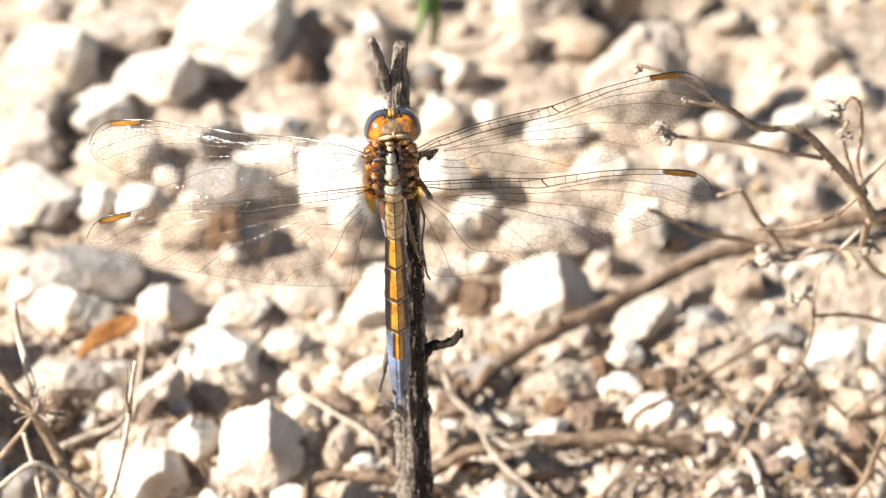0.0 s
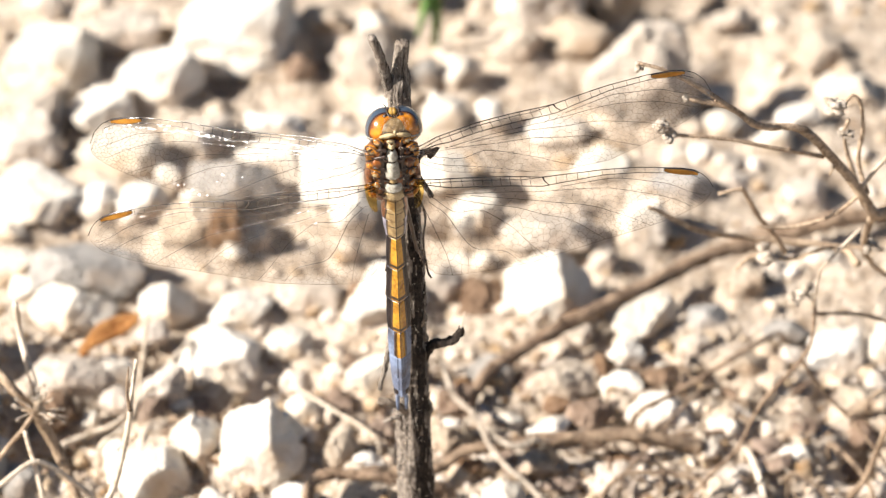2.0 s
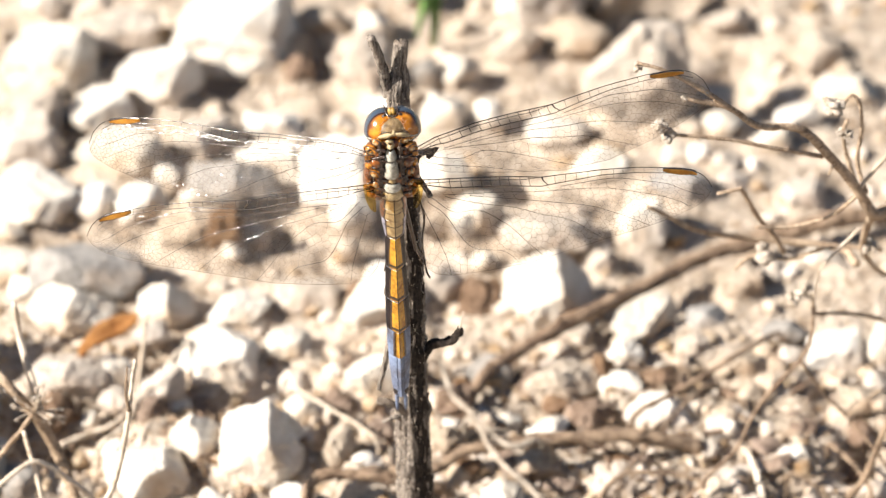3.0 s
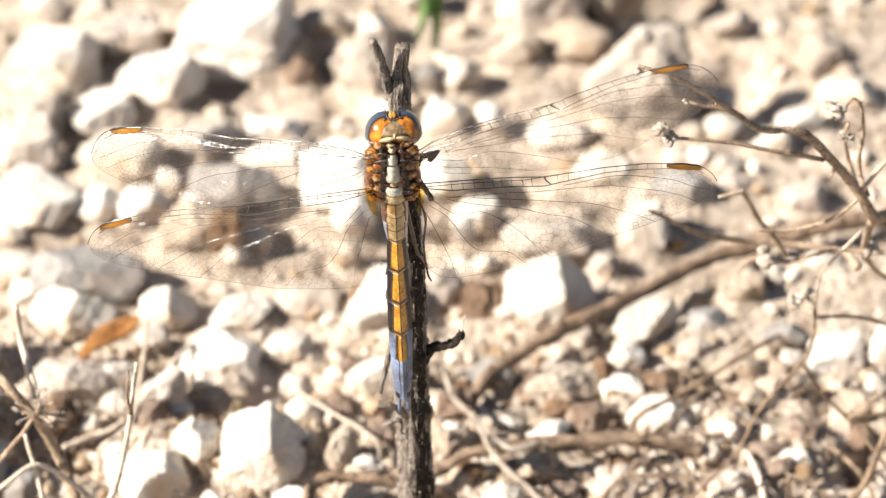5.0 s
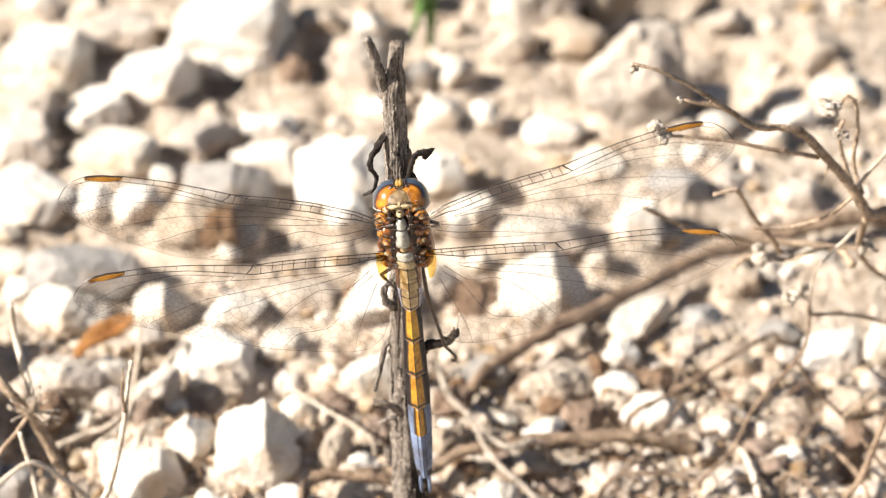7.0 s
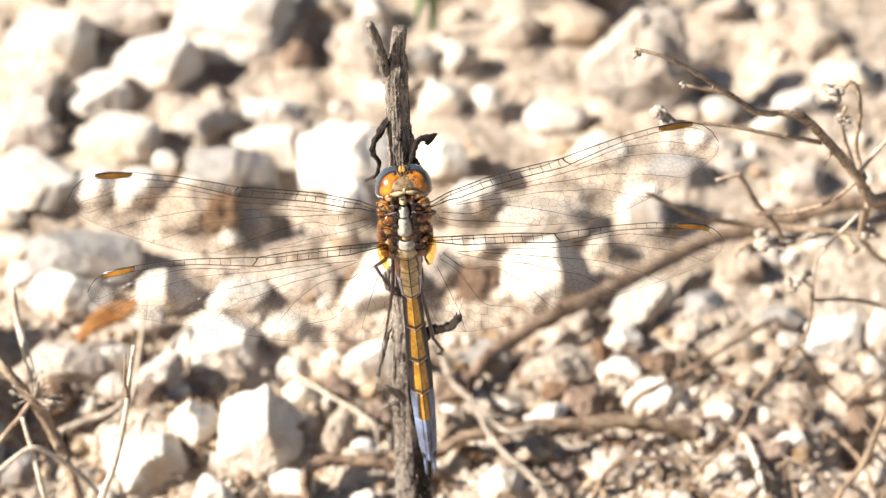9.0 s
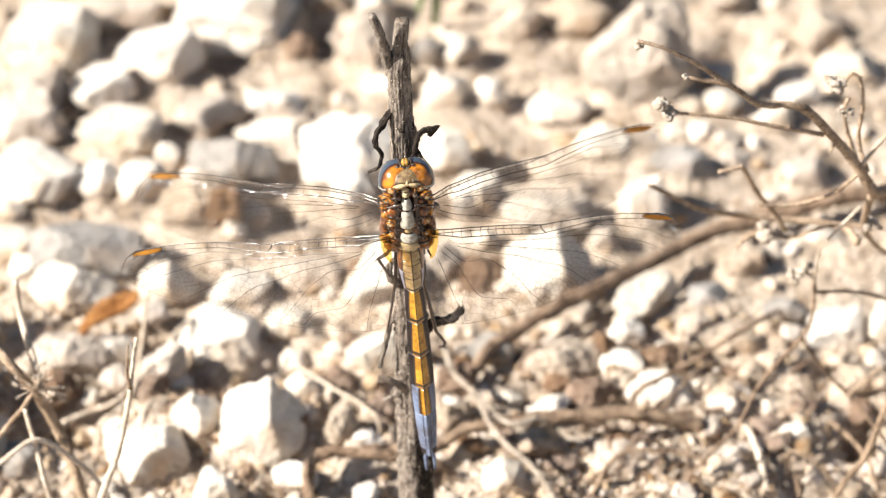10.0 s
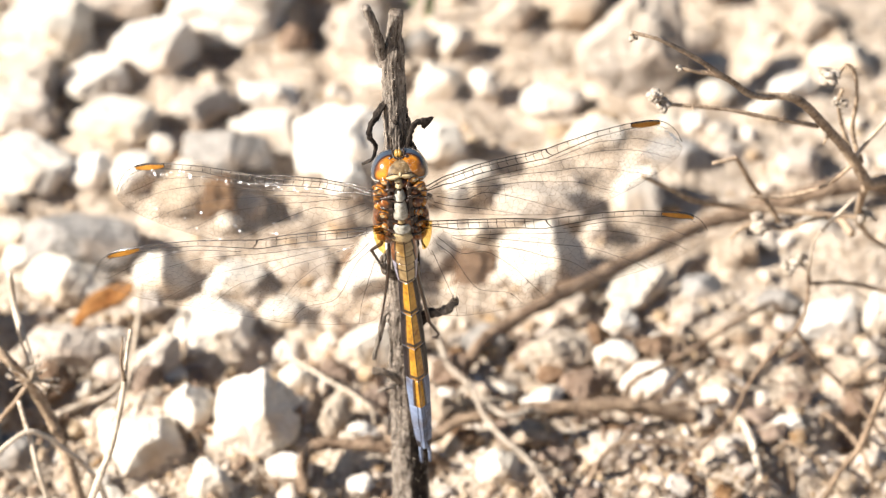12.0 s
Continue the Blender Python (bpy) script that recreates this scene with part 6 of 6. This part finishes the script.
    walk(WINGS["hind_right"], [
        (0.000, pose(0.00260, -0.00125, 0.00170, -27.6, 7.5, -9.4)), (3.000, pose(0.00260, -0.00125, 0.00170, -27.6, 7.5, -9.4)),
        (4.800, pose(0.00260, -0.00125, 0.00170, -27.3, 7.0, -6.6)), (5.300, pose(0.00260, -0.00125, 0.00170, -27.3, 6.9, -6.7)),
        (5.333, pose(0.00260, -0.00125, 0.00170, -25.3, 11.5, 0.3)), (5.367, pose(0.00260, -0.00125, 0.00170, -27.1, 23.1, -5.7)),
        (5.400, pose(0.00260, -0.00125, 0.00170, -26.0, -17.5, 14.0)), (5.433, pose(0.00260, -0.00125, 0.00170, -26.2, 18.7, -3.3)),
        (5.500, pose(0.00260, -0.00125, 0.00170, -28.1, 27.6, -8.3)), (5.600, pose(0.00260, -0.00125, 0.00170, -26.0, -17.5, 14.0)),
        (5.800, pose(0.00260, -0.00125, 0.00170, -26.2, 18.7, -3.3)), (5.900, pose(0.00260, -0.00125, 0.00170, -26.0, -17.5, 14.0)),
        (6.000, pose(0.00260, -0.00125, 0.00170, -27.1, 23.1, -5.7)), (6.033, pose(0.00260, -0.00125, 0.00170, -26.2, 18.7, -3.3)),
        (6.067, pose(0.00260, -0.00125, 0.00170, -29.2, -30.9, 21.6)), (6.100, pose(0.00260, -0.00125, 0.00170, -24.7, 0.6, 5.4)),
        (6.133, pose(0.00260, -0.00125, 0.00170, -26.8, -22.0, 16.4)), (6.167, pose(0.00260, -0.00125, 0.00170, -29.8, 32.8, -11.6)),
        (6.200, pose(0.00260, -0.00125, 0.00170, -24.7, 0.6, 5.4)), (6.233, pose(0.00260, -0.00125, 0.00170, -29.5, -31.7, 22.2)),
        (6.267, pose(0.00260, -0.00125, 0.00170, -25.0, -8.5, 9.6)), (6.300, pose(0.00260, -0.00125, 0.00170, -39.4, 19.2, -34.0)),
        (6.333, pose(0.00260, -0.00125, 0.00170, -36.9, -0.6, -18.4)), (6.400, pose(0.00260, -0.00125, 0.00170, -27.0, 5.4, -11.9)),
        (6.500, pose(0.00260, -0.00125, 0.00170, -27.3, 4.8, -3.9)), (6.600, pose(0.00260, -0.00125, 0.00170, -28.9, 9.2, -3.0)),
        (6.800, pose(0.00260, -0.00125, 0.00170, -26.5, -3.0, 8.3)), (7.000, pose(0.00260, -0.00125, 0.00170, -24.2, -8.0, 7.2)),
        (7.200, pose(0.00260, -0.00125, 0.00170, -22.9, -8.4, 6.4)), (8.800, pose(0.00260, -0.00125, 0.00170, -24.1, 11.5, -11.5)),
        (9.000, pose(0.00260, -0.00125, 0.00170, -23.5, 8.2, -8.8)), (9.500, pose(0.00260, -0.00125, 0.00170, -24.2, 11.4, -11.8)),
        (9.900, pose(0.00260, -0.00125, 0.00170, -24.2, 11.4, -11.8)), (9.967, pose(0.00260, -0.00125, 0.00170, -24.4, 13.8, -13.6)),
        (10.000, pose(0.00260, -0.00125, 0.00170, -26.7, 23.3, -19.3)), (10.033, pose(0.00260, -0.00125, 0.00170, -26.2, 21.4, -18.7)),
        (10.200, pose(0.00260, -0.00125, 0.00170, -25.4, 18.2, -17.2)), (10.500, pose(0.00260, -0.00125, 0.00170, -24.9, 16.1, -16.0)),
        (11.000, pose(0.00260, -0.00125, 0.00170, -24.4, 13.5, -14.1)), (11.500, pose(0.00260, -0.00125, 0.00170, -24.4, 13.8, -14.2)),
        (12.000, pose(0.00260, -0.00125, 0.00170, -24.3, 12.8, -13.4))])
    walk(WINGS["hind_left"], [
        (0.000, pose(-0.00260, -0.00125, 0.00170, -28.9, -16.0, 15.0)), (3.000, pose(-0.00260, -0.00125, 0.00170, -28.9, -16.0, 15.0)),
        (4.800, pose(-0.00260, -0.00125, 0.00170, -28.8, -14.9, 15.0)), (5.300, pose(-0.00260, -0.00125, 0.00170, -28.8, -15.0, 15.3)),
        (5.333, pose(-0.00260, -0.00125, 0.00170, -25.5, -14.7, 13.4)), (5.367, pose(-0.00260, -0.00125, 0.00170, -27.7, -26.3, 19.6)),
        (5.400, pose(-0.00260, -0.00125, 0.00170, -25.4, 14.3, -0.2)), (5.433, pose(-0.00260, -0.00125, 0.00170, -26.6, -21.9, 17.1)),
        (5.500, pose(-0.00260, -0.00125, 0.00170, -29.0, -30.7, 22.3)), (5.600, pose(-0.00260, -0.00125, 0.00170, -25.4, 14.3, -0.2)),
        (5.800, pose(-0.00260, -0.00125, 0.00170, -26.6, -21.9, 17.1)), (5.900, pose(-0.00260, -0.00125, 0.00170, -25.4, 14.3, -0.2)),
        (6.000, pose(-0.00260, -0.00125, 0.00170, -27.7, -26.3, 19.6)), (6.033, pose(-0.00260, -0.00125, 0.00170, -26.6, -21.9, 17.1)),
        (6.067, pose(-0.00260, -0.00125, 0.00170, -28.1, 27.7, -7.4)), (6.100, pose(-0.00260, -0.00125, 0.00170, -24.7, -3.8, 8.3)),
        (6.133, pose(-0.00260, -0.00125, 0.00170, -26.1, 18.8, -2.4)), (6.167, pose(-0.00260, -0.00125, 0.00170, -30.9, -35.9, 25.9)),
        (6.200, pose(-0.00260, -0.00125, 0.00170, -24.7, -3.8, 8.3)), (6.233, pose(-0.00260, -0.00125, 0.00170, -28.3, 28.6, -7.9)),
        (6.267, pose(-0.00260, -0.00125, 0.00170, -24.7, 5.3, 4.1)), (6.300, pose(-0.00260, -0.00125, 0.00170, -40.0, -15.8, 7.8)),
        (6.333, pose(-0.00260, -0.00125, 0.00170, -38.3, 3.7, -8.0)), (6.400, pose(-0.00260, -0.00125, 0.00170, -27.1, -24.8, 5.2)),
        (6.500, pose(-0.00260, -0.00125, 0.00170, -24.7, 9.5, -14.8)), (6.600, pose(-0.00260, -0.00125, 0.00170, -26.6, 12.2, -14.3)),
        (6.800, pose(-0.00260, -0.00125, 0.00170, -26.0, 0.6, 0.7)), (7.000, pose(-0.00260, -0.00125, 0.00170, -25.7, 3.9, -2.7)),
        (7.200, pose(-0.00260, -0.00125, 0.00170, -24.2, 4.0, -2.6)), (8.800, pose(-0.00260, -0.00125, 0.00170, -25.3, -11.0, 8.3)),
        (9.000, pose(-0.00260, -0.00125, 0.00170, -25.3, -11.1, 8.2)), (9.500, pose(-0.00260, -0.00125, 0.00170, -25.3, -11.2, 8.0)),
        (9.900, pose(-0.00260, -0.00125, 0.00170, -25.1, -11.5, 8.3)), (9.967, pose(-0.00260, -0.00125, 0.00170, -23.5, -15.0, 10.4)),
        (10.000, pose(-0.00260, -0.00125, 0.00170, -24.9, -24.5, 16.1)), (10.033, pose(-0.00260, -0.00125, 0.00170, -24.4, -21.5, 14.4)),
        (10.200, pose(-0.00260, -0.00125, 0.00170, -22.1, 21.1, -17.2)), (10.500, pose(-0.00260, -0.00125, 0.00170, -22.1, 21.5, -17.6)),
        (11.000, pose(-0.00260, -0.00125, 0.00170, -22.0, 19.5, -16.2)), (11.500, pose(-0.00260, -0.00125, 0.00170, -21.9, 19.5, -15.6)),
        (12.000, pose(-0.00260, -0.00125, 0.00170, -23.7, -16.4, 11.8))])
    walk(MOVING["abdomen"], [
        (0.000, pose(0.00000, -0.00290, 0.00050, -0.7, 0.0, -0.6)), (3.000, pose(0.00000, -0.00290, 0.00050, -0.9, 0.0, -0.4)),
        (4.800, pose(0.00000, -0.00290, 0.00050, -0.8, 0.0, -0.2)), (5.300, pose(0.00000, -0.00290, 0.00050, -0.9, 0.0, -0.1)),
        (5.400, pose(0.00000, -0.00290, 0.00050, 0.0, -0.0, 0.0)), (5.500, pose(0.00000, -0.00290, 0.00050, 0.0, -0.0, 0.0)),
        (5.600, pose(0.00000, -0.00290, 0.00050, 0.0, -0.0, 0.0)), (5.800, pose(0.00000, -0.00290, 0.00050, 0.0, -0.0, 0.0)),
        (5.900, pose(0.00000, -0.00290, 0.00050, 0.0, -0.0, 0.0)), (6.000, pose(0.00000, -0.00290, 0.00050, 0.0, -0.0, 0.0)),
        (6.067, pose(0.00000, -0.00290, 0.00050, 0.0, -0.0, 0.0)), (6.100, pose(0.00000, -0.00290, 0.00050, 0.0, -0.0, 0.0)),
        (6.133, pose(0.00000, -0.00290, 0.00050, 0.0, -0.0, 0.0)), (6.167, pose(0.00000, -0.00290, 0.00050, 22.2, -0.0, -1.7)),
        (6.200, pose(0.00000, -0.00290, 0.00050, 19.8, -0.0, 1.6)), (6.233, pose(0.00000, -0.00290, 0.00050, 17.2, -0.0, -0.0)),
        (6.300, pose(0.00000, -0.00290, 0.00050, 33.4, 0.0, 2.7)), (6.400, pose(0.00000, -0.00290, 0.00050, 13.0, 0.0, 2.4)),
        (6.500, pose(0.00000, -0.00290, 0.00050, 13.0, 0.0, 2.4)), (6.600, pose(0.00000, -0.00290, 0.00050, 13.5, 0.0, -0.9)),
        (6.800, pose(0.00000, -0.00290, 0.00050, 14.0, 0.0, -4.3)), (7.000, pose(0.00000, -0.00290, 0.00050, -3.3, 0.0, -2.0)),
        (7.200, pose(0.00000, -0.00290, 0.00050, -1.2, 0.0, -2.4)), (8.800, pose(0.00000, -0.00290, 0.00050, 0.7, 0.0, 2.1)),
        (9.000, pose(0.00000, -0.00290, 0.00050, 0.4, 0.0, 2.0)), (9.500, pose(0.00000, -0.00290, 0.00050, 0.4, 0.0, 2.2)),
        (9.900, pose(0.00000, -0.00290, 0.00050, 0.1, 0.0, 1.7)), (9.967, pose(0.00000, -0.00290, 0.00050, 0.1, 0.0, 1.6)),
        (10.000, pose(0.00000, -0.00290, 0.00050, -0.4, 0.0, 1.3)), (10.033, pose(0.00000, -0.00290, 0.00050, -0.4, 0.0, 1.2)),
        (10.200, pose(0.00000, -0.00290, 0.00050, -0.6, 0.0, 0.9)), (10.500, pose(0.00000, -0.00290, 0.00050, -1.1, 0.0, 1.2)),
        (11.000, pose(0.00000, -0.00290, 0.00050, -0.9, 0.0, 1.3)), (11.500, pose(0.00000, -0.00290, 0.00050, -0.9, 0.0, 1.2)),
        (12.000, pose(0.00000, -0.00290, 0.00050, -1.0, 0.0, 1.6))])
    walk(MOVING["hind_leg_left"], [
        (0.0, pose(0.0017, 0, 0, 0, 0, 0)), (5.33, pose(0.0017, 0, 0, 0, 0, 0)),
        (5.5, pose(0, 0, 0, -12, 0, 5)), (6.1, pose(0, 0, 0, -12, 0, 0)),
        (6.3, pose(0, 0, 0, 0, 0, 0)), (12.0, pose(0, 0, 0, 0, 0, 0))])
    walk(MOVING["mid_leg_left"], [
        (0.0, pose(0.0024, 0.0012, 0, 0, 0, 0)), (5.33, pose(0.0024, 0.0012, 0, 0, 0, 0)),
        (6.1, pose(0, 0, 0, 0, 0, 0)), (12.0, pose(0, 0, 0, 0, 0, 0))])
    walk(MOVING["hind_leg_right"], [
        (0.0, pose(0, 0.003, 0, 0, 0, 0)), (5.33, pose(0, 0.003, 0, 0, 0, 0)),
        (5.5, pose(0, 0, 0, -12, 0, -4)), (6.1, pose(0, 0, 0, -12, 0, 0)),
        (6.3, pose(0, 0, 0, 0, 0, 0)), (12.0, pose(0, 0, 0, 0, 0, 0))])
    walk(MOVING["head"], [
        (0.0, pose(0.0004, 0.00385, -0.0007, -39, 0, 0)), (6.1, pose(0.0003, 0.00385, -0.0007, -39, 0, 0)),
        (6.233, pose(0, 0.0013, -0.0011, -44, 0, 0)), (6.5, pose(0, 0.0011, -0.0011, -46, 0, 0)), (6.8, pose(0, 0.0012, -0.0011, -44, 0, 0)),
        (7.0, pose(0, 0.0035, -0.0007, -38, 0, 0)), (9.0, pose(0.0002, 0.0037, -0.0007, -36, 0, 0)), (12.0, pose(0.0002, 0.0037, -0.0007, -36, 0, 0))])


motions()
